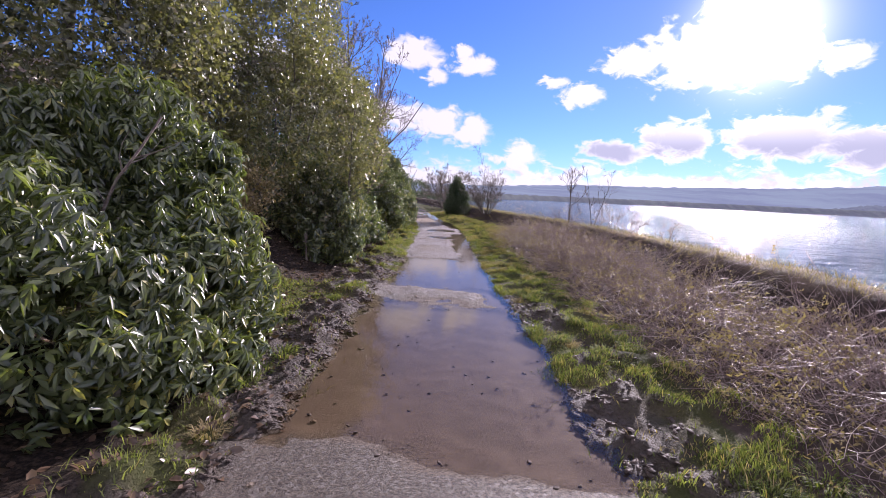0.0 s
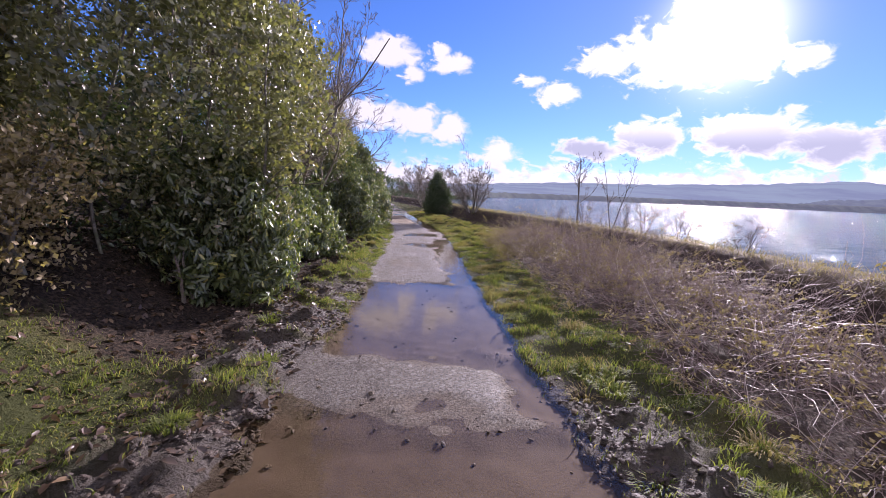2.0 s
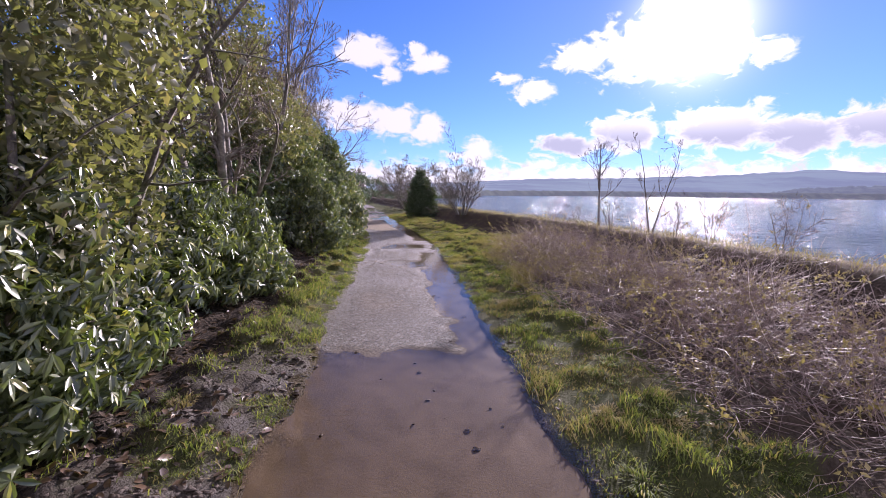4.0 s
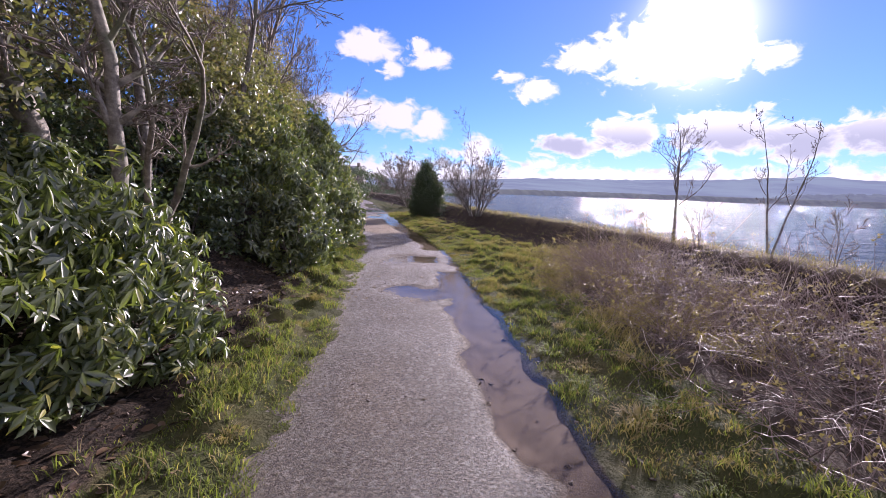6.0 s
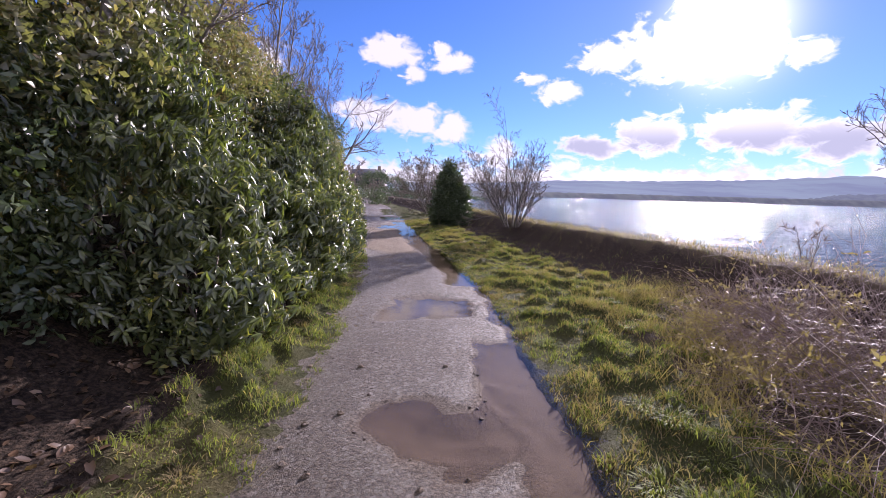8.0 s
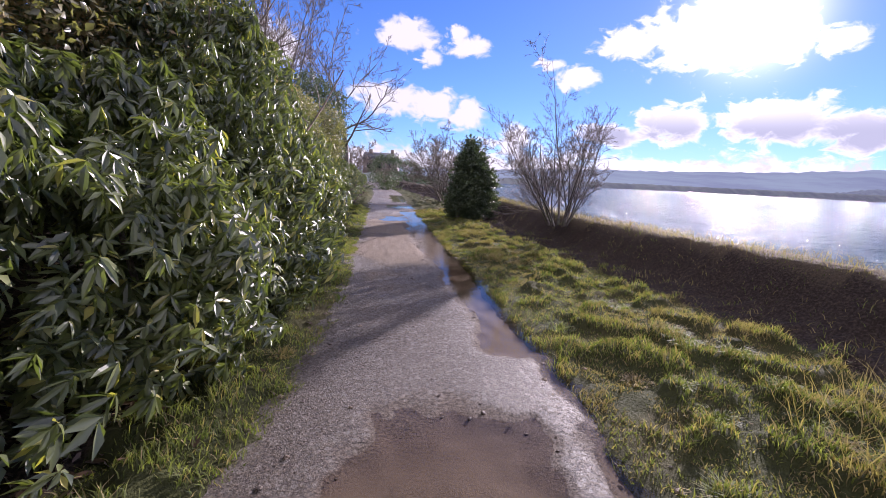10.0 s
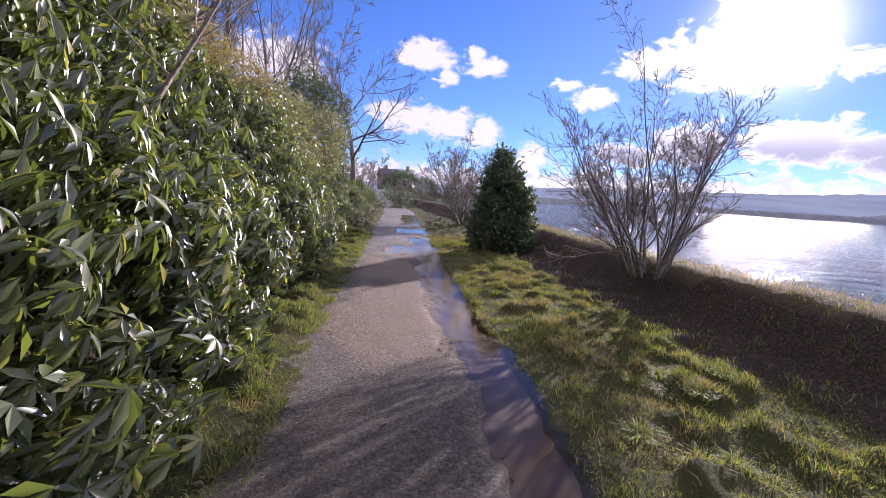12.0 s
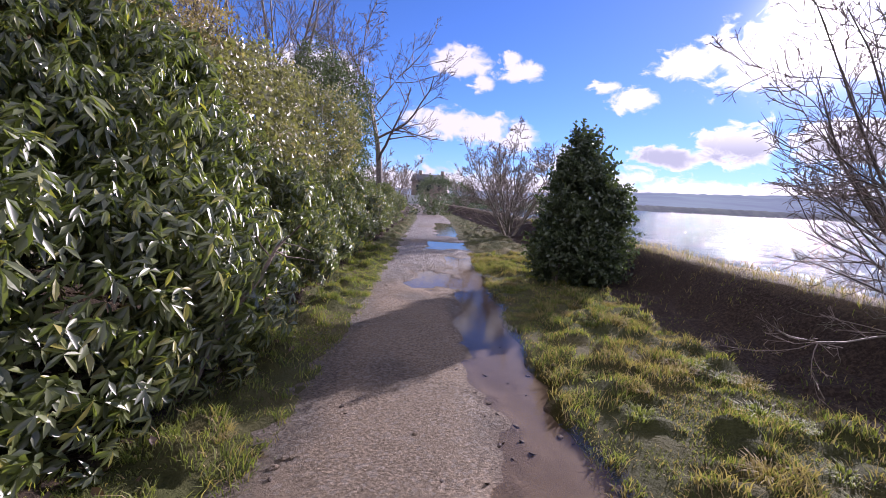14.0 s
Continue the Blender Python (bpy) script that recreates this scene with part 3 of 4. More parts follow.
us = spaced((-1.22, 1.40, 0.12))
ys = spaced((-5, 60, 0.25))
U, Y = np.meshgrid(us, ys, indexing="ij")
puddles = tagged(mesh_object("puddle_water", np.stack([U + middle(Y), Y, 0 * U - 0.002], -1), grid_faces(len(us), len(ys)), M_PUDDLE, True),
                 "shallow brown puddles lying on the path", "puddle", kind="structure")
puddles.visible_shadow = False

vs = np.concatenate([[0, 0.5, 1, 2, 4, 7, 12], far_steps(12, 4200, 20)])
ys = np.concatenate([far_steps(-10, -3500, 14)[::-1], np.arange(-10, 90, 2.0), far_steps(90, 3800, 20)])
V, Y = np.meshgrid(vs, ys, indexing="ij")
tagged(mesh_object("lake", np.stack([V + crest(Y) + 0.55, Y, 0 * V + 0.24], -1), grid_faces(len(vs), len(ys)), M_LAKE, True),
       "wide rippled lake glittering under the sun", "lake", kind="structure")


# ---- distance ----
def ribbon(name, mat, azs, near, far, top, label, category, seed, rough=0.0, drop=0.0):
    """Land that rises from a near line to a skyline, both given by azimuth in degrees and metres."""
    gen = np.random.default_rng(seed)
    rows = 7
    A, T = np.meshgrid(azs, np.linspace(0, 1, rows), indexing="ij")
    dist = near(A) * (1 - T) + far(A) * T
    h = top(A) * ramp(T, 0, 1) ** 0.8
    h = h + rough * (fbm(A * 9, T * 3, 1.0, 4, seed) - 0.5) * ramp(T, 0.1, 0.5)
    a = np.radians(A)
    back = np.stack([np.sin(a[:, -1]) * dist[:, -1] * 1.05, np.cos(a[:, -1]) * dist[:, -1] * 1.05, 0 * a[:, -1] - 2], -1)
    grid = np.stack([np.sin(a) * dist, np.cos(a) * dist, 0.2 + h - drop * (T == 0)], -1)
    grid = np.concatenate([grid, back[:, None]], 1)
    return tagged(mesh_object(name, grid, grid_faces(len(azs), rows + 1), mat, True), label, category, kind="structure")


shore = lambda a: np.interp(a, [-14, -6, 0, 5, 16, 30, 45, 60, 90], [95, 105, 135, 175, 330, 520, 800, 900, 900])
el_top = lambda a: np.interp(a, [-30, -8, 6, 15, 28, 36, 41, 43.5, 48, 60, 80, 100], [0.6, 0.9, 1.25, 1.75, 2.0, 2.25, 2.55, 2.75, 2.4, 2.2, 1.8, 1.0])
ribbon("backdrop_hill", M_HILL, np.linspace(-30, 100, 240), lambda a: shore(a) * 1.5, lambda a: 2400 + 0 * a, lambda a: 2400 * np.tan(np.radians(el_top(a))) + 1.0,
       "moorland hills beyond the lake, tinted with painted blue haze", "hill", 5, 9.0, 2.0)
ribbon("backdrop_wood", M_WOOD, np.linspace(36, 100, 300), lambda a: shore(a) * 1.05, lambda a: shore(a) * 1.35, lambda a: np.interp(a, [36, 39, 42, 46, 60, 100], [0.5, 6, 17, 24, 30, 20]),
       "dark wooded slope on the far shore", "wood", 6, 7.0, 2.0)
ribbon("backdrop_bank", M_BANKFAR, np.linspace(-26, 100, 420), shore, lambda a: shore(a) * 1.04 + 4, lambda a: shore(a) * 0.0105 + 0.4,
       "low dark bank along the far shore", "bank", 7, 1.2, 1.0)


# ---- plants: builders ----
def shrub(name, place, blobs, variants, mat, density, label, category, seed, up=0.25, size=(0.8, 1.2), face=(0.75, -0.55, 0.35), lump=0.3,
          singles=0, group="", inner=0.35, stems=14, part_name="leaf_whorl", stem_mat=None, depth=0.2):
    """A leafy shrub: stems, a mass of foliage, and the leaf sprays that can be told apart as parts of their own."""
    gen = np.random.default_rng(seed)
    root = thing(name, place, label, category, group)
    base = np.array(place)
    P, O = blob_surface(blobs, density, gen, lump, face, depth)
    n_in = int(len(P) * inner)
    if n_in:
        pick = gen.integers(0, len(P), n_in)
        P = np.concatenate([P, P[pick] - O[pick] * gen.uniform(0.12, 0.4, (n_in, 1))])
        O = np.concatenate([O, unit(O[pick] + gen.normal(0, 0.6, (n_in, 3)))])
    sz = gen.uniform(size[0], size[1], len(P))
    if singles:
        near = np.argsort(-(P[:, 0] - middle(P[:, 1])) + 0.15 * np.abs(P[:, 2] - 1.0))[: singles * 3]
        chosen = near[gen.permutation(len(near))[:singles]]
        meshes = []
        for v, f in (WHORLS if variants is LITE else variants):
            me = bpy.data.meshes.new(part_name)
            me.from_pydata(v.tolist(), [], f.tolist())
            me.materials.append(mat)
            meshes.append(me)
        z = unit(O[chosen] + np.array([0, 0, up]))
        a = unit(np.cross(z, unit(gen.normal(0, 1, z.shape))))
        b = np.cross(z, a)
        for q, i in enumerate(chosen):
            ob = new(part_name, meshes[int(gen.integers(0, len(meshes)))])
            ob.parent = root
            m = Matrix((a[q], b[q], z[q])).transposed() * float(sz[i])
            ob.matrix_local = Matrix.Translation(P[i] - base) @ m.to_4x4()
        rest = np.ones(len(P), bool)
        rest[chosen] = False
        P, O, sz = P[rest], O[rest], sz[rest]
    V, F, _, _ = scatter(variants, P, O, up, sz, gen)
    leaves = mesh_object("foliage", V - base, F, mat, parent=root)
    tagged(leaves, kind="stuff")
    if stems:
        B = np.array(blobs)
        q = gen.integers(0, len(B), stems)
        s = np.stack([B[q, 0] - 0.3 * B[q, 3] + gen.normal(0, 0.2, stems) * B[q, 3], B[q, 1] + gen.normal(0, 0.35, stems) * B[q, 4], 0 * q], -1)
        s[:, 2] = ground_height(s[:, 0], s[:, 1]) - 0.05
        L = np.maximum(B[q, 2] + B[q, 5] * 0.75 - s[:, 2], 0.3)
        head = np.stack([gen.normal(-0.05, 0.22, stems), gen.normal(0, 0.25, stems), np.ones(stems)], -1)
        A, R = grow(s, head, L, 7, gen.uniform(0.018, 0.035, stems), 0.008 + 0 * L, 0.11, 0.05, gen)
        A2, R2 = offshoots(A, R, 5, 0.3, 0.95, 45, 0.28, 4, 0.2, 0.05, gen)
        v, f = join([tubes(A, R, 5), tubes(A2, R2, 3)])
        tagged(mesh_object("branchwork", v - base, f, stem_mat or M_TWIG, True, parent=root), kind="stuff")
    return root


def bare_tree(name, place, height, radius, label, seed, mat=M_BARK, lean=(0, 0), stems=1, limbs=7, spread=48, lift=0.05, twig=2, crown=0.3, ratio=0.5, vase=0.0, group="", fine=4,
              trunk_wiggle=0.06, tw=0.0035, tall=1.0, bias=(0, 0, 0), dense=2, base_ring=0.0):
    """A leafless tree: tapered trunk or trunks, each limb, and its twigs."""
    gen = np.random.default_rng(seed)
    root = thing(name, place, label, "tree", group)
    a = gen.uniform(0, 6.28, stems) if stems > 1 else np.zeros(1)
    a = np.arange(stems) * 6.283 / stems + gen.normal(0, 0.3, stems)
    foot = base_ring or radius * 1.5
    head = np.stack([np.cos(a) * vase + lean[0] + gen.normal(0, 0.1, stems) * vase, np.sin(a) * vase + lean[1], np.ones(stems)], -1)
    if tall > 1.1:
        head[0] = (lean[0], lean[1], 1.0)
    start = np.stack([np.cos(a) * foot * (stems > 1), np.sin(a) * foot * (stems > 1), 0 * a - 0.12], -1)
    L = height * gen.uniform(0.75, 1.0, stems)
    L[0] = height * tall
    P0, R0 = grow(start, head, L, 10, radius * gen.uniform(0.7, 1.0, stems), radius * 0.12 + 0 * L, trunk_wiggle, 0.03, gen)
    R0[:, 0] *= 1.35
    for q in range(stems):
        v, f = tubes(P0[q:q + 1], R0[q:q + 1], 8)
        mesh_object("trunk", v, f, mat, True, parent=root)
    P1, R1 = offshoots(P0, R0, limbs, crown, 0.95, spread, ratio, 8, 0.13, lift, gen, bias=bias)
    for q in range(len(P1)):
        v, f = tubes(P1[q:q + 1], R1[q:q + 1], 5)
        mesh_object("limb", v, f, mat, True, parent=root)
    P2, R2 = offshoots(P1, np.maximum(R1, 0.006), 5 + twig, 0.2, 1.0, 40, 0.5, 6, 0.16, lift, gen)
    P3, R3 = offshoots(P2, np.maximum(R2, 0.004), fine, 0.25, 1.0, 38, 0.5, 4, 0.16, lift, gen)
    P4, R4 = offshoots(P3, np.maximum(R3, 0.003), dense, 0.2, 1.0, 35, 0.55, 2, 0.15, lift, gen)
    v, f = join([tubes(P2, np.maximum(R2, tw), 4), tubes(P3, np.maximum(R3, tw * 0.8), 3), tubes(P4, np.maximum(R4, tw * 0.62), 3)])
    tagged(mesh_object("twig_mass", v, f, M_TWIG, True, parent=root), kind="stuff")
    return root


def on_ground(x, y, sink=0.0):
    return (x, y, float(ground_height(x, y)) - sink)


# ---- the leafy bank beside the path ----
RH = "rhododendron bush with drooping glossy dark green leaves"
RHODOS = [
    ((-2.4, 2.9), [(-1.95, 3.1, 0.45, 0.85, 1.15, 0.68), (-2.8, 2.5, 0.85, 1.15, 1.4, 1.0), (-3.8, 3.3, 1.05, 1.2, 1.3, 1.1), (-1.85, 3.7, 0.80, 0.72, 0.75, 0.72), (-2.75, 4.1, 1.5, 1.0, 0.85, 1.0)], RH + " over mud", 230, 300),
    ((-2.9, 11.5), [(-2.58, 12.5, 0.62, 0.95, 1.2, 1.02), (-3.0, 11.2, 0.80, 1.15, 1.5, 1.05), (-2.65, 9.9, 0.55, 0.92, 1.1, 0.85), (-2.35, 8.8, 0.9, 0.92, 0.9, 1.15)], RH + " before pale trunks", 210, 300),
    ((-2.8, 17.0), [(-2.55, 17.1, 0.85, 1.08, 1.25, 1.25), (-2.35, 18.7, 0.85, 1.0, 1.2, 1.15), (-3.5, 17.2, 1.7, 1.4, 1.5, 1.5)], "rounded " + RH + " beside grass", 190, 300),
    ((-3.0, 21.6), [(-2.6, 20.7, 1.1, 1.15, 1.5, 1.45), (-2.85, 22.4, 1.05, 1.05, 1.0, 1.3), (-3.9, 21.6, 1.9, 1.6, 2.0, 1.9)], "tall " + RH + " beside path", 200, 300),
    ((-4.0, 26.0), [(-3.6, 25.9, 0.85, 1.05, 1.35, 1.25), (-4.7, 26.4, 1.6, 1.4, 1.7, 1.5), (-3.55, 24.7, 0.75, 0.98, 1.0, 1.05)], RH + " on moss", 220, 300),
    ((-4.6, 29.8), [(-4.3, 29.2, 0.85, 1.0, 1.4, 1.1), (-4.9, 31.6, 0.9, 1.1, 1.6, 1.1)], "low clipped " + RH, 190, 200),
    ((-5.6, 35.0), [(-5.4, 34.4, 0.9, 1.15, 1.8, 1.1), (-6.1, 37.6, 0.9, 1.25, 2.0, 1.1)], "distant hedge-like " + RH, 120, 60),
    ((-6.9, 42.0), [(-6.6, 41.0, 0.9, 1.3, 2.2, 1.2), (-7.4, 45.0, 0.9, 1.4, 2.4, 1.2)], "far hedge-like " + RH, 80, 0)]
gen_b = np.random.default_rng(19)
for q, ((x, y), blobs, label, density, singles) in enumerate(RHODOS):
    blobs = [(bx, by, bz * 0.84 if bz < 1.2 else bz, rx, ry, rz * (1.06 if bz < 1.2 else 1.0)) for bx, by, bz, rx, ry, rz in blobs]
    full = list(blobs)
    for bx, by, bz, rx, ry, rz in blobs:
        for _ in range(6):
            d = unit(gen_b.normal(0, 1, 3) + np.array([0.5, -0.3, 0.2]))
            k2 = gen_b.uniform(0.22, 0.40)
            full.append((bx + d[0] * rx * 0.80, by + d[1] * ry * 0.80, bz + d[2] * rz * 0.80, rx * k2, ry * k2, rz * k2))
    shrub("rhododendron_bush", on_ground(x, y), full, LITE, M_RHODO, density * 0.80, label, "shrub", 100 + q, 1.0, (0.6, 1.0), singles=singles,
          group="rhododendrons along the path", inner=0.45, lump=0.5, depth=0.34)

IVY = [
    ((-4.4, 8.8), [(-3.3, 9.3, 0.75, 1.25, 0.9, 1.0), (-4.7, 8.7, 1.3, 1.3, 1.2, 1.5), (-5.9, 7.6, 1.6, 1.4, 1.4, 1.5), (-3.9, 10.2, 1.5, 1.0, 1.2, 1.7)], M_HOLLY, SPRAYS, "dark shaded undergrowth filling a hollow in the bank", 150),
    ((-6.4, 6.2), [(-6.4, 6.0, 2.0, 1.5, 1.8, 1.8), (-7.0, 8.4, 3.8, 2.0, 2.2, 2.4), (-5.2, 8.2, 5.4, 1.6, 1.8, 1.6), (-4.0, 10.4, 5.6, 1.4, 1.6, 1.3)], M_IVY, SPRAYS, "dense ivy-smothered trees climbing the bank", 120),
    ((-4.2, 13.6), [(-4.0, 14.9, 0.9, 0.9, 1.2, 1.2), (-4.9, 13.6, 1.6, 1.2, 1.6, 1.6), (-3.5, 15.8, 1.2, 0.8, 0.6, 1.2)], M_HOLLY, SPRAYS, "dark shaded undergrowth below pale twisted trunks", 140),
    ((-4.6, 6.6), [(-5.0, 7.0, 3.0, 1.6, 1.5, 2.0), (-4.3, 5.6, 3.2, 1.2, 1.2, 1.3), (-6.0, 5.0, 2.6, 1.8, 1.8, 2.2)], M_IVY, SPRAYS, "ivy-hung evergreen thicket overhanging a dark hollow", 240),
    ((-3.6, 9.0), [(-3.0, 9.0, 2.5, 1.45, 1.4, 1.7), (-3.2, 9.9, 3.0, 1.2, 1.0, 1.6), (-3.9, 8.6, 4.6, 1.6, 1.7, 1.8)], M_IVY, SPRAYS, "tall ivy-covered tree with hanging leafy shoots", 250),
    ((-4.4, 12.4), [(-4.8, 12.2, 3.2, 1.4, 1.6, 1.8), (-4.4, 14.6, 3.9, 1.3, 1.4, 1.4), (-5.6, 14.6, 2.4, 1.5, 1.6, 2.0)], M_IVY, SPRAYS, "ivy-grown thicket behind pale twisted trunks", 200),
    ((-5.0, 18.4), [(-4.9, 17.6, 2.8, 1.5, 2.0, 1.8), (-5.0, 20.4, 3.0, 1.6, 2.0, 1.9), (-5.9, 18.6, 4.0, 1.6, 2.4, 1.7)], M_DRYLEAF, FINE, "brownish climbing shrub draped over the bank", 260),
    ((-5.4, 22.4), [(-5.0, 22.6, 3.2, 1.2, 1.6, 1.1), (-5.6, 25.4, 3.3, 1.3, 1.7, 1.1), (-6.3, 28.2, 3.2, 1.4, 1.8, 1.2)], M_DRYLEAF, FINE, "brown twiggy climber sprawling over the thicket", 330),
    ((-4.6, 19.0), [(-4.2, 17.3, 2.55, 1.25, 1.8, 1.35), (-4.3, 19.9, 2.75, 1.25, 1.7, 1.4)], M_IVY, SPRAYS, "small-leaved evergreen shrub on the bank", 170),
    ((-5.6, 24.0), [(-5.4, 23.8, 2.3, 1.5, 1.8, 1.5), (-6.2, 26.8, 2.4, 1.6, 2.0, 1.5)], M_IVY, SPRAYS, "dense small-leaved thicket above the rhododendrons", 300),
    ((-6.4, 30.0), [(-6.1, 29.6, 2.1, 1.5, 2.0, 1.5), (-6.6, 32.8, 2.4, 1.5, 2.0, 1.7)], M_IVY, SPRAYS, "olive-green thicket climbing the bank", 300),
    ((-7.2, 36.0), [(-7.0, 35.8, 3.0, 1.5, 2.0, 2.2), (-7.4, 38.8, 3.2, 1.4, 1.6, 2.3)], M_HOLLY, SPRAYS, "dark ivy-clad tree beside a bare oak", 150)]
gen_b = np.random.default_rng(17)
for q, ((x, y), blobs, mat, variants, label, density) in enumerate(IVY):
    full = list(blobs)
    for bx, by, bz, rx, ry, rz in blobs:
        for _ in range(5):
            d = unit(gen_b.normal(0, 1, 3) + np.array([0.5, -0.2, 0.2]))
            k2 = gen_b.uniform(0.28, 0.5)
            full.append((bx + d[0] * rx * 0.92, by + d[1] * ry * 0.92, bz + d[2] * rz * 0.92, rx * k2, ry * k2, rz * k2 * 1.1))
    blobs = full
    shrub("evergreen_thicket", on_ground(x, y), blobs, variants, mat, density * 0.29, label, "shrub", 200 + q, -0.55, (0.9, 1.4), lump=0.5, group="thickets on the bank",
          inner=0.18, stems=12, stem_mat=M_BARK)

shrub("withered_shrub", on_ground(-3.3, 6.7), [(-3.25, 6.6, 0.95, 0.55, 0.55, 0.55), (-3.7, 6.7, 1.5, 0.6, 0.6, 0.55), (-3.0, 6.9, 1.55, 0.4, 0.4, 0.35), (-3.9, 6.2, 0.8, 0.55, 0.5, 0.5)], SPRAYS, M_DRYLEAF, 120,
      "half-withered shrub with olive brown leaves and bare stems", "shrub", 230, -0.2, (0.6, 0.95), face=None, inner=0.3, lump=0.7, depth=0.4, stems=22, stem_mat=M_PALE)
shrub("rhododendron_sapling", on_ground(-2.25, 8.0), [(-2.2, 8.0, 0.55, 0.22, 0.22, 0.28)], WHORLS, M_RHODO, 70, "young rhododendron shoot lit against the dark hollow", "shrub", 231,
      0.3, (0.7, 1.0), face=None, stems=2, inner=0.1)
shrub("rhododendron_sapling", on_ground(-2.3, 13.2), [(-2.6, 13.2, 0.5, 0.22, 0.22, 0.25)], WHORLS, M_RHODO, 60, "young rhododendron shoot beside the grass strip", "shrub", 232,
      0.3, (0.7, 1.0), face=None, stems=2, inner=0.1)

# ---- bare trees on the bank ----
PALE = "leafless tree with a pale twisted trunk"
for q, (x, y, h, r, lx, stems) in enumerate([(-3.25, 14.0, 4.6, 0.12, 0.06, 1), (-3.65, 13.8, 5.2, 0.13, 0.0, 1), (-3.0, 14.6, 3.4, 0.055, 0.02, 2), (-3.75, 7.0, 3.6, 0.085, 0.10, 2), (-3.9, 13.3, 4.6, 0.06, -0.1, 1)]):
    bare_tree("bare_tree", on_ground(x, y), h, r, PALE + " growing from a dark hollow", 300 + q, M_PALE, (lx, 0.02), stems, 11, 58, 0.03, 2, 0.30, 0.20, 0.25, "pale trees in the hollow", trunk_wiggle=0.16, tw=0.005)
for q, (x, y, h, r, lx) in enumerate([(-6.3, 9.5, 8.2, 0.12, 0.10), (-5.2, 11.6, 7.6, 0.11, 0.16), (-4.6, 14.2, 6.2, 0.10, 0.18), (-7.4, 12.5, 8.5, 0.13, 0.05), (-5.6, 16.6, 5.4, 0.08, 0.15), (-7.5, 20.0, 5.0, 0.09, 0.1),
                                      (-7.2, 25.0, 4.6, 0.08, 0.05), (-8.3, 28.5, 5.2, 0.09, 0.0), (-7.6, 31.5, 5.4, 0.08, 0.03), (-8.8, 33.5, 6.0, 0.10, 0.0), (-7.9, 35.5, 6.2, 0.09, 0.03),
                                      (-9.2, 38.0, 6.5, 0.10, 0.0), (-7.7, 39.6, 7.0, 0.10, 0.05), (-9.5, 30.5, 5.6, 0.09, 0.0), (-10.5, 35.0, 6.4, 0.10, 0.0), (-3.9, 12.4, 6.6, 0.10, 0.08), (-3.3, 16.8, 6.6, 0.09, 0.06), (-3.3, 14.8, 6.4, 0.09, 0.06), (-3.9, 18.6, 6.0, 0.08, 0.06), (-5.2, 22.8, 5.6, 0.08, 0.05),
                                      (-5.3, 25.8, 5.6, 0.08, 0.08), (-5.6, 28.6, 5.4, 0.08, 0.06), (-6.4, 24.2, 6.0, 0.06, 0.02), (-6.9, 26.8, 6.2, 0.06, 0.0), (-6.7, 29.4, 6.0, 0.06, 0.02), (-7.4, 32.6, 6.2, 0.06, 0.0), (-6.9, 34.2, 6.0, 0.06, 0.03), (-8.2, 37.0, 6.6, 0.07, 0.0), (-6.6, 7.6, 8.0, 0.12, 0.10), (-4.4, 18.6, 5.2, 0.07, 0.10)]):
    bare_tree("bare_tree", on_ground(x, y), h * (1.2 if y > 22 else 1.0), r, "slender leafless tree standing on the wooded bank", 330 + q, M_BARK, (lx, 0), 1, 15 if x > -6.2 else 12, 40, 0.10, 3, 0.30, 0.27, 0, "bare trees on the bank", tw=0.0062, fine=4, bias=(0.12, -0.03, 0.1), dense=2)
bare_tree("oak_tree", on_ground(-6.5, 42.5), 8.0, 0.20, "bare oak with low limbs reaching over the path", 360, M_BARK, (0.10, -0.02), 1, 12, 66, 0.06, 3, 0.16, 0.68, trunk_wiggle=0.07, fine=6, tw=0.010, bias=(0.55, -0.25, 0.0), dense=3)

# ---- trees on the embankment ----
bare_tree("waterside_tree", (2.2, 26.0, 0.62), 2.5, 0.024, "leafless many-stemmed shrub tree on the lake bank", 380, M_BARK, (-0.04, 0), 22, 9, 42, 0.06, 3, 0.12, 0.40, 0.52, fine=4, trunk_wiggle=0.07, tw=0.0026, tall=1.45, base_ring=0.22)
bare_tree("waterside_sapling", (4.95, 17.5, 0.66), 2.2, 0.036, "small leafless sapling at the water's edge", 387, M_BARK, (0.0, 0), 1, 16, 38, 0.10, 2, 0.35, 0.45, fine=4, trunk_wiggle=0.035, group="saplings at the water", tw=0.0028)
bare_tree("waterside_sapling", (5.3, 15.6, 0.66), 2.15, 0.024, "thin forked leafless sapling among brambles", 382, M_BARK, (0.03, 0), 2, 7, 38, 0.10, 0, 0.3, 0.35, 0.10, fine=3, group="saplings at the water", tw=0.0028)
for q, (x, y, h) in enumerate([(4.85, 16.6, 1.0), (5.4, 12.2, 0.9), (5.3, 13.6, 1.0), (5.15, 14.4, 0.9), (5.55, 10.6, 0.7), (4.6, 18.2, 0.7)]):
    bare_tree("waterside_sapling", (x, y, 0.64), h, 0.010, "wispy leafless shoot on the bank's edge", 390 + q, M_TWIG, (0, 0), 3, 5, 40, 0.05, 0, 0.2, 0.5, 0.3, fine=2, group="saplings at the water", tw=0.002)
bare_tree("spreading_tree", on_ground(-0.6, 40.0), 3.9, 0.05, "wide leafless waterside tree beyond the holly", 384, M_PALE, (0, 0), 12, 9, 40, 0.04, 3, 0.15, 0.5, 0.62, fine=5, tw=0.0075)
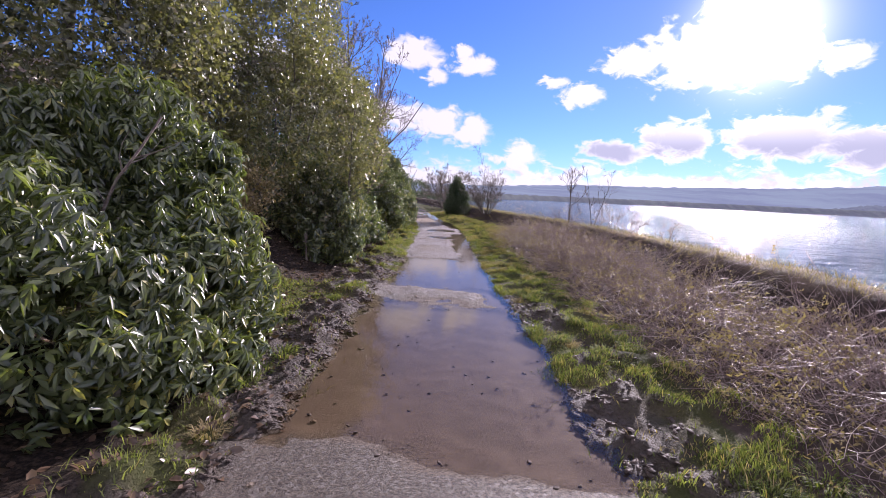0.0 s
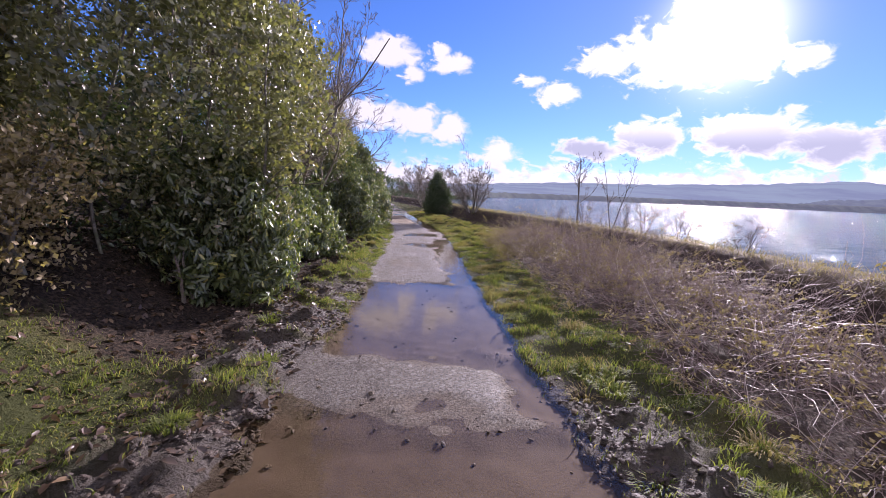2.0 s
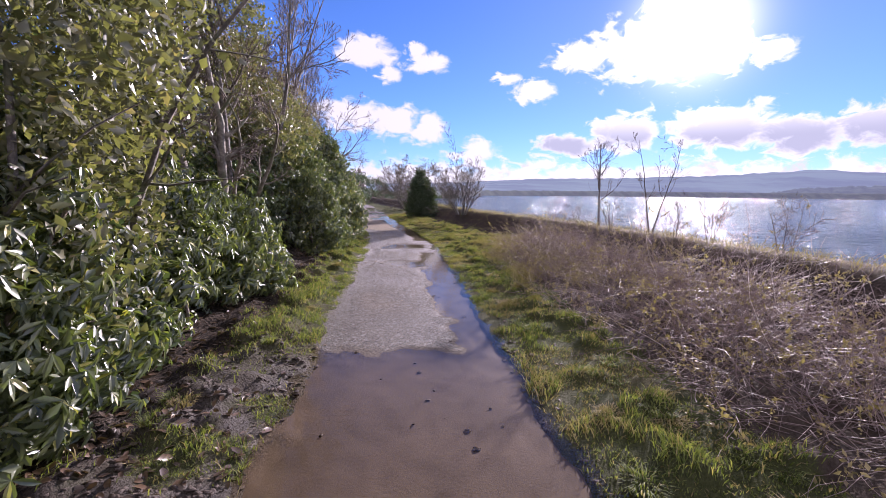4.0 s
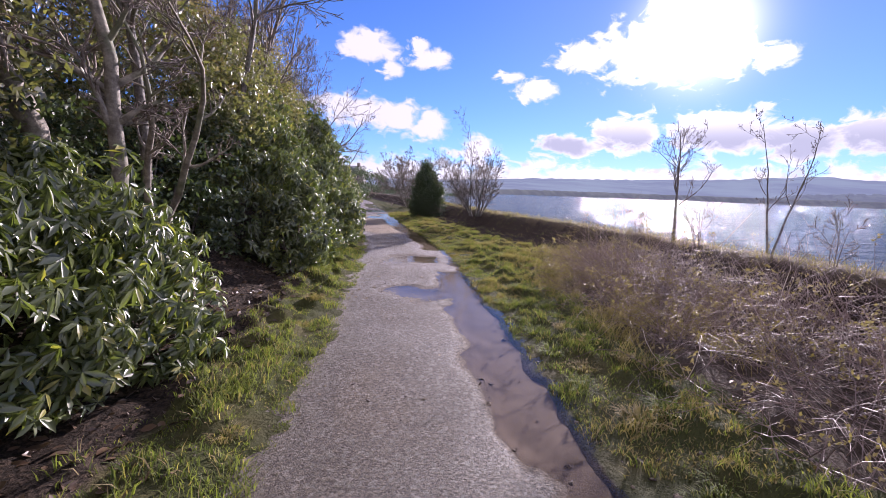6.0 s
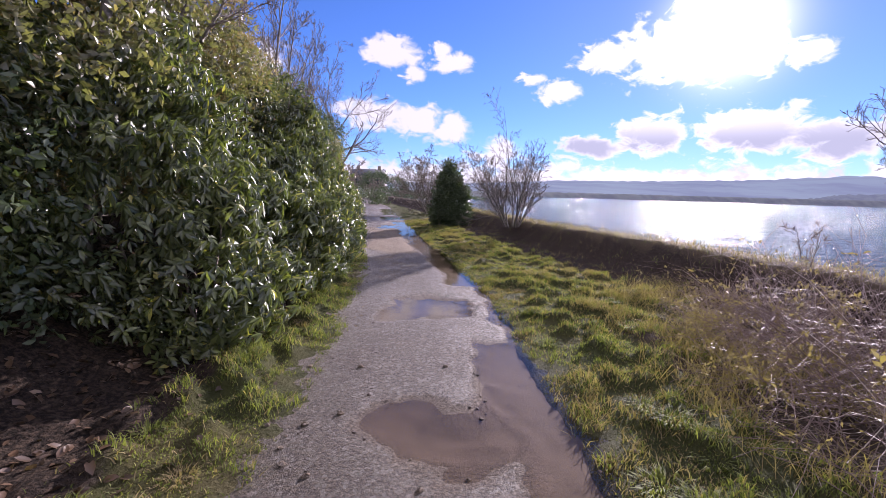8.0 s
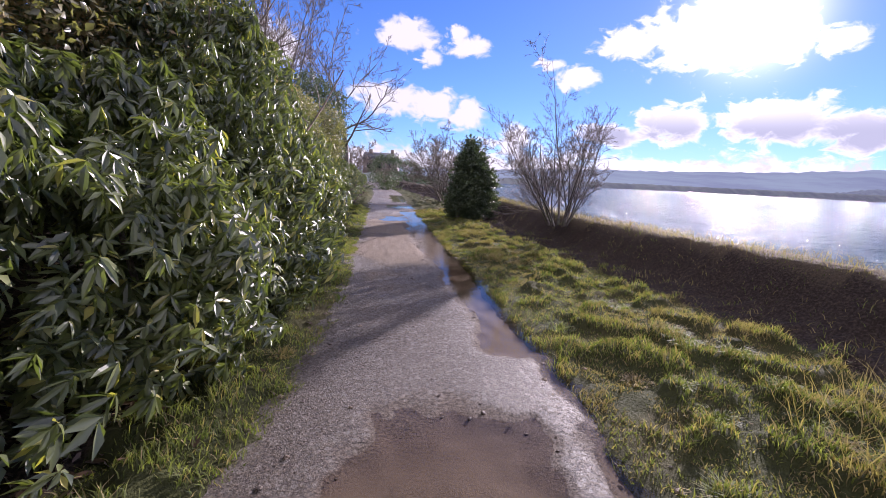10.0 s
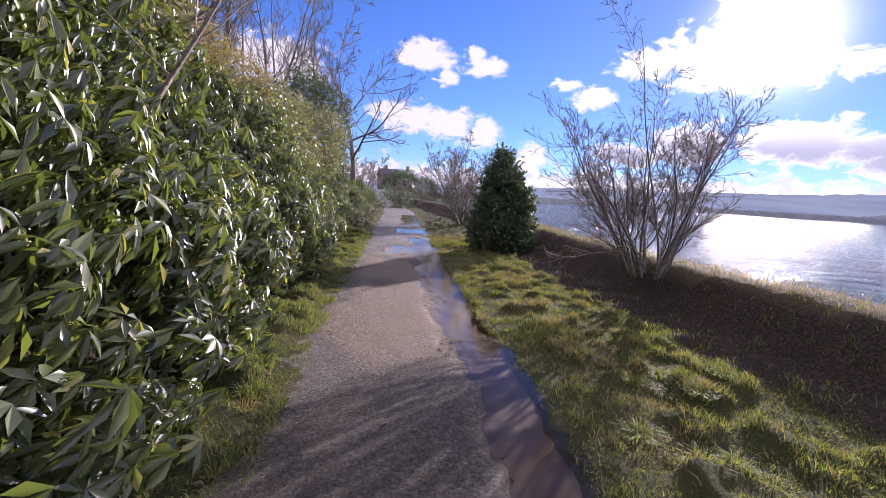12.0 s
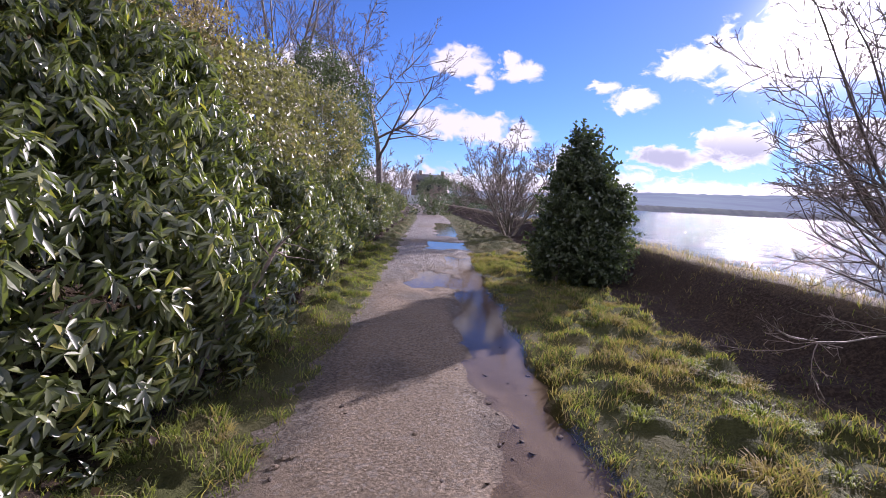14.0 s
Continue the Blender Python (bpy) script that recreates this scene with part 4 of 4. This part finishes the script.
HOLLY_MASS = [(0.45, 31.0, 0.65, 0.70, 0.70, 0.66), (0.52, 31.0, 1.2, 0.60, 0.58, 0.6), (0.40, 30.95, 1.75, 0.40, 0.40, 0.55), (0.38, 31.0, 2.2, 0.17, 0.17, 0.45)]
for bx, by, bz, rx, ry, rz in HOLLY_MASS[:3]:
    for _ in range(6):
        d = unit(gen_b.normal(0, 1, 3) + np.array([0, 0, 0.4]))
        HOLLY_MASS.append((bx + d[0] * rx * 0.85, by + d[1] * ry * 0.85, bz + d[2] * rz * 0.85, rx * 0.26, ry * 0.26, rz * 0.42))
shrub("holly_tree", on_ground(0.45, 31.0), HOLLY_MASS,
      HOLLY, M_HOLLY, 210, "dense dark conical holly beside the lake", "tree", 240, 0.3, (0.85, 1.35), face=None, lump=0.6, inner=0.5, stems=5, stem_mat=M_BARK)

# thickets and trees far along the path
for q, (x, y, h) in enumerate([(-10.5, 62, 4.0), (-12.5, 70, 4.5), (-13.5, 66, 4.5), (-9.5, 74, 2.4), (-14.5, 84, 5.0), (-11.5, 90, 3.0), (-5.5, 72, 2.2)]):
    bare_tree("distant_tree", on_ground(x, y), h, 0.07, "distant leafless reddish brown thicket tree", 400 + q, M_TWIG, (0, 0), 5, 5, 35, 0.05, 0, 0.15, 0.5, 0.4, "distant trees", fine=3, tw=0.018)
for q, (x, y, r, h) in enumerate([(-8.5, 82, 1.6, 2.0), (-4.0, 84, 2.2, 1.8), (0.5, 88, 2.4, 1.6), (-12, 96, 3.0, 3.6), (-6, 98, 3.0, 2.6), (4, 100, 3.5, 2.0), (-7.2, 58, 1.1, 0.8)]):
    z = float(ground_height(x, y))
    shrub("distant_shrub", (x, y, z), [(x, y, z + h * 0.45, r, r, h * 0.6), (x + r, y + 1, z + h * 0.35, r, r, h * 0.5)], FINE, M_HOLLY, 11, "dark distant hedge shrub beside the path", "shrub", 420 + q,
          0, (3.0, 5.0), face=(0, -1, 0.3), group="distant shrubs", stems=0)


def far_house():
    root = thing("house", (-17.5, 124.0, 2.6), "dark stone house with a slate roof behind trees", "house")
    m, n, p = material("house_stone")
    t = n.noise(n.where(), 3.0, 5.0)
    n.put(p.inputs["Base Color"], n.mix(t, (0.13, 0.10, 0.085), (0.26, 0.21, 0.17)))
    ms, n, p = material("roof_slate")
    n.put(p.inputs["Base Color"], n.mix(n.noise(n.where(), 4.0, 4.0), (0.05, 0.05, 0.055), (0.11, 0.11, 0.12)))

    def solid(name, x0, x1, y0, y1, z0, z1, mt, parent):
        v = [(x, y, z) for x in (x0, x1) for y in (y0, y1) for z in (z0, z1)]
        f = [(0, 1, 3, 2), (4, 6, 7, 5), (0, 4, 5, 1), (2, 3, 7, 6), (0, 2, 6, 4), (1, 5, 7, 3)]
        return mesh_object(name, v, np.array(f), mt, parent=parent)
    solid("wall", -4, 4, -3, 3, -2, 2.2, m, root)
    roof = mesh_object("roof", [(-4.3, -3.3, 2.1), (4.3, -3.3, 2.1), (4.3, 3.3, 2.1), (-4.3, 3.3, 2.1), (-4.3, 0, 4.0), (4.3, 0, 4.0)],
                       [np.array([(0, 1, 5, 4), (2, 3, 4, 5), (0, 3, 2, 1)]), np.array([(0, 4, 3), (1, 2, 5)])], ms, parent=root)
    solid("chimney", -3.0, -2.2, -0.5, 0.5, 3.2, 4.8, m, roof)
    solid("chimney", 2.2, 3.0, -0.5, 0.5, 3.2, 4.8, m, roof)
    mg, n, p = material("window_glass")
    p.inputs["Base Color"].default_value, p.inputs["Roughness"].default_value = (0.03, 0.035, 0.04, 1), 0.1
    for x in (-2.4, 0.0, 2.4):
        solid("window", x - 0.5, x + 0.5, -3.04, -2.9, 0.2, 1.5, mg, root)


far_house()


# ---- brambles, weeds, grass and litter ----
def bramble_edge(y):
    return smooth_line(y, [-6, 2, 6, 10, 12.5, 14.5, 16, 18], [3.0, 2.75, 2.25, 2.1, 1.75, 1.75, 2.15, 2.9])


def brambles():
    gen = np.random.default_rng(51)
    N = 7800
    y = gen.uniform(-2.5, 18.2, N)
    x = bramble_edge(y) + (gen.random(N) ** 0.9) * (crest(y) - 0.6 - bramble_edge(y))
    keep = fbm(x, y, 1.1, 3, 31) > 0.33
    x, y = x[keep], y[keep]
    N = len(x)
    tall = 0.34 + 0.50 * fbm(x, y, 1.2, 2, 33)
    tall *= 0.5 + 1.0 * ramp(fbm(x, y, 1.1, 2, 35), 0.3, 0.7)
    tall *= 0.55 + 0.45 * ramp(x - bramble_edge(y), 0.0, 0.7)
    a = gen.uniform(0, 6.28, N)
    s = np.stack([x, y, ground_height(x, y) - 0.02], -1)
    head = np.stack([np.cos(a) * 0.8, np.sin(a) * 0.8, np.ones(N)], -1)
    A, R = grow(s, head, tall * gen.uniform(0.8, 1.7, N), 6, gen.uniform(0.0022, 0.0048, N), 0.0012 + 0 * a, 0.22, -0.20, gen)
    low = ground_height(A[..., 0], A[..., 1]) + 0.02
    A[..., 2] = np.maximum(A[..., 2], low)
    A2, R2 = offshoots(A[: N // 2], np.maximum(R[: N // 2], 0.002), 3, 0.3, 1.0, 55, 0.35, 3, 0.2, 0.0, gen)
    v, f = join([tubes(A, R, 3), tubes(A2, np.maximum(R2, 0.0012), 3)])
    tagged(mesh_object("bramble_thicket", v, f, M_CANE, True), "tangled leafless brown bramble canes on the lakeside slope", "brambles", kind="stuff")
    pick = gen.integers(0, N, 5200)
    pos = A[pick, gen.integers(1, 6, 5200)]
    V, F, _, _ = scatter(DEAD, pos, gen.normal(0, 1, pos.shape), 0.2, gen.uniform(0.35, 0.75, len(pos)), gen)
    tagged(mesh_object("bramble_leaves", V, F, M_DRYLEAF), "withered brown leaves clinging to bramble canes", "leaves", kind="stuff")


brambles()


def blades(name, x, y, length, width, mat, label, gen, lean=0.5, sink=0.01):
    """Bent grass blades, three triangles each."""
    N = len(x)
    b = np.stack([x, y, ground_height(x, y) - sink], -1)
    a = gen.uniform(0, 6.28, N)
    side = np.stack([np.cos(a), np.sin(a), 0 * a], -1) * (np.asarray(width).reshape(-1, 1) * 0.5)
    c = gen.uniform(0, 6.28, N)
    d = np.stack([np.cos(c), np.sin(c), 0 * c], -1) * gen.uniform(0.15, lean, (N, 1))
    L = np.asarray(length).reshape(-1, 1)
    up = np.array([0, 0, 1.0])
    mid = b + L * (0.55 * up + 0.35 * d)
    tip = b + L * (0.85 * up + 1.1 * d)
    V = np.stack([b - side, b + side, mid + side * 0.8, mid - side * 0.8, tip], 1).reshape(-1, 3)
    i = np.arange(N)[:, None] * 5
    tri = np.concatenate([i + np.array([0, 1, 2]), i + np.array([0, 2, 3]), i + np.array([3, 2, 4])])
    return tagged(mesh_object(name, V, tri, mat), label, "grass", kind="stuff")


def verge_grass():
    gen = np.random.default_rng(61)
    N = 1000000
    y = 0.4 + 34 * gen.random(N) ** 1.15
    u = gen.uniform(-3.2, 4.6, N)
    x = u + middle(y)
    s = crest(y) - x
    right = ramp(u, 0.82, 0.95) * (0.10 + 0.90 * ramp(s, 1.15, 1.5)) * ramp(s, -0.2, 0.1) * np.where(y < 18.3, ramp(x - bramble_edge(y), 0.35, -0.15), 1)
    left = ramp(u, -1.95, -1.55) * ramp(u, -0.84, -0.98) * np.where(y < 8, 0.35, 1)
    left = np.maximum(left, 1.0 * ramp(u, -3.3, -2.6) * ramp(u, -1.0, -1.3) * ramp(y, 2.5, 3.5) * ramp(y, 7.0, 6.0))
    want = (left + right) * (1 - 0.93 * ramp(mud_mask(u, y), 0.25, 0.7)) * ramp(fbm(x, y, 0.22, 3, 41), 0.28, 0.48)
    keep = gen.random(N) < want
    x, y, u = x[keep], y[keep], u[keep]
    clump = ramp(fbm(x, y, 0.24, 2, 21), 0.42, 0.72)
    L = (0.030 + 0.042 * clump) * gen.uniform(0.6, 1.4, len(x))
    dry = gen.random(len(x)) < 0.10 + 0.16 * (y > 17) * (u > 0) + 0.45 * ramp(fbm(x, y, 0.9, 2, 43), 0.5, 0.7) * (u > 0)
    blades("grass", x[~dry], y[~dry], L[~dry], gen.uniform(0.004, 0.009, (~dry).sum()), M_GRASS, "short wet green grass on the path's verges", gen, 0.9)
    blades("dry_grass", x[dry], y[dry], L[dry] * 1.15, gen.uniform(0.005, 0.009, dry.sum()), M_STRAW, "dead straw-coloured grass among the green", gen, 1.3)
    N = 9000
    y = gen.uniform(12.5, 19.0, N)
    x = bramble_edge(np.minimum(y, 16.5)) + gen.normal(0.35, 0.45, N) + 0.25 * ramp(y, 16.5, 19)
    keep = (fbm(x, y, 0.6, 2, 47) > 0.42) & (crest(y) - x > 0.5) & (x - middle(y) > 1.7)
    x, y = x[keep], y[keep]
    blades("straw_tangle", x, y, gen.uniform(0.12, 0.34, len(x)), gen.uniform(0.003, 0.006, len(x)), M_STRAW, "pale dead grass sprawling at the bramble's edge", gen, 1.8)
    N = 13000
    y = gen.uniform(2, 42, N)
    s = gen.normal(0.1, 0.28, N)
    x = crest(y) - s
    keep = (s > -0.5) & (s < 0.16)
    x, y = x[keep], y[keep]
    blades("bank_grass", x, y, gen.uniform(0.06, 0.20, len(x)), gen.uniform(0.003, 0.006, len(x)), M_STRAW, "withered grass fringe on the embankment's top", gen, 1.2)


verge_grass()


def tussocks():
    """Grass tufts on the verge that stand out singly."""
    gen = np.random.default_rng(71)
    meshes = []
    for q in range(6):
        n = 170
        a, r = gen.uniform(0, 6.28, n), 0.10 * gen.random(n) ** 0.6
        b = np.stack([np.cos(a) * r, np.sin(a) * r, 0 * a - 0.02], -1)
        out = np.stack([np.cos(a), np.sin(a), 0 * a], -1) * (0.3 + r[:, None] * 7)
        L = gen.uniform(0.035, 0.085, (n, 1))
        sd = np.stack([-np.sin(a), np.cos(a), 0 * a], -1) * 0.0028
        mid, tip = b + L * (np.array([0, 0, 0.7]) + out * 0.35), b + L * (np.array([0, 0, 0.75]) + out * 1.1)
        V = np.stack([b - sd, b + sd, mid + sd, mid - sd, tip], 1).reshape(-1, 3)
        i = np.arange(n)[:, None] * 5
        me = bpy.data.meshes.new("grass_tussock")
        me.from_pydata(V.tolist(), [], np.concatenate([i + np.array([0, 1, 2]), i + np.array([0, 2, 3]), i + np.array([3, 2, 4])]).tolist())
        me.materials.append(M_GRASS if q < 4 else M_STRAW)
        meshes.append(me)
    for q in range(300):
        y = float(gen.uniform(1.5, 34))
        u = float(gen.uniform(1.1, 2.6)) if gen.random() < 0.8 else float(gen.uniform(-1.7, -1.15))
        x = u + float(middle(y))
        if u > 0 and (crest(y) - x < 1.25 or (y < 18 and x > bramble_edge(y))):
            continue
        v = int(gen.choice([0, 1, 2, 3, 0, 1, 2, 3, 4, 5]))
        ob = new("grass_tussock", meshes[v])
        sc = float(gen.uniform(0.7, 1.3))
        ob.matrix_world = pose(*on_ground(x, y), 0, 0, float(gen.uniform(0, 360))) @ Matrix.Diagonal((sc, sc, sc, 1))
        tagged(ob, "green tuft of grass standing on the verge" if v < 4 else "straw-coloured tuft of dead grass on the verge", "grass", "grass tufts")


tussocks()


def litter():
    gen = np.random.default_rng(81)
    N = 15000
    y = gen.uniform(0.5, 30, N)
    u = gen.uniform(-4.5, -0.75, N)
    keep = gen.random(N) < ramp(u, -0.8, -1.2) * np.where(y < 9.5, 1.0, ramp(u, -1.3, -1.9) * 0.8 + 0.06)
    x, y = (u + middle(y))[keep], y[keep]
    z = ground_height(x, y) + 0.008
    pos = np.stack([x, y, z], -1)
    gen2 = np.random.default_rng(82)
    flats = []
    for q in range(6):
        v, f = blade([-0.035, 0, 0], [1, 0, 0], [0, 1, 0], [0, 0, 1], 0.07, 0.035, gen2.uniform(-0.3, 0.3))
        flats.append((v, f))
    out = gen.normal(0, 0.35, pos.shape) + np.array([0, 0, 1.0])
    V, F, _, _ = scatter(flats, pos, out, 0.0, gen.uniform(0.6, 1.4, len(pos)), gen)
    tagged(mesh_object("fallen_leaves", V, F, M_LITTER), "wet brown fallen leaves trodden into the mud", "leaves", kind="stuff")
    M = 24000
    y = 0.6 + 11.0 * gen.random(M)
    u = np.where(gen.random(M) < 0.6, gen.uniform(-2.2, -0.85, M), gen.uniform(0.8, 1.9, M))
    mm = mud_mask(u, y)
    keep = gen.random(M) < mm * ramp(fbm(u, y, 0.3, 3, 77), 0.3, 0.6) + 0.03
    u, y = u[keep], y[keep]
    x = u + middle(y)
    pos = np.stack([x, y, ground_height(x, y) - 0.002], -1)
    V, F, _, _ = scatter(LUMPS, pos, np.array([0, 0, 1.0]) + gen.normal(0, 0.3, pos.shape), 0.0, 0.007 + 0.024 * gen.random(len(pos)) ** 2, gen)
    M2 = 5200
    y = 0.6 + 27 * gen.random(M2) ** 1.3
    u = gen.uniform(-0.95, 1.05, M2)
    rim = puddle(u, y)
    keep = (gen.random(M2) < np.exp(-((rim - 0.45) / 0.25) ** 2) * 0.8 + 0.05) & (fbm(u, y, 0.5, 2, 78) > 0.42)
    u, y = u[keep], y[keep]
    pos = np.stack([u + middle(y), y, path_height(u, y) + 0.003], -1)
    V2, F2, _, _ = scatter(LUMPS, pos, np.array([0, 0, 1.0]) + gen.normal(0, 0.3, pos.shape), 0.0, 0.005 + 0.014 * gen.random(len(pos)) ** 2, gen)
    v, f = join([(V, F), (V2, F2)])
    tagged(mesh_object("mud_clods", v, f, M_CLOD, True), "wet dark clods of trodden mud and grit", "mud", kind="stuff")
    # stones along the wet edges
    meshes = []
    for q in range(5):
        bm = bmesh.new()
        bmesh.ops.create_icosphere(bm, subdivisions=1, radius=0.02)
        for w in bm.verts:
            w.co = Vector((w.co.x * gen.uniform(0.7, 1.4), w.co.y * gen.uniform(0.7, 1.4), w.co.z * gen.uniform(0.4, 0.8)))
        me = bpy.data.meshes.new("stone")
        bm.to_mesh(me)
        bm.free()
        me.materials.append(M_PATH)
        meshes.append(me)
    for q in range(220):
        y = float(gen.uniform(1.2, 30))
        u = float(gen.choice([-1, 1]) * gen.uniform(0.75, 1.15)) if q % 5 else float(gen.uniform(-0.7, 0.7))
        x = u + float(middle(y))
        z = max(float(path_height(u, y)), float(ground_height(x, y)))
        ob = new("stone", meshes[q % 5])
        sc = float(gen.uniform(0.4, 1.3))
        ob.matrix_world = pose(x, y, z + 0.002, 0, 0, float(gen.uniform(0, 360))) @ Matrix.Diagonal((sc, sc, sc, 1))
        tagged(ob, "small wet grey stone lying on the path", "stone", "stones on the path")


litter()
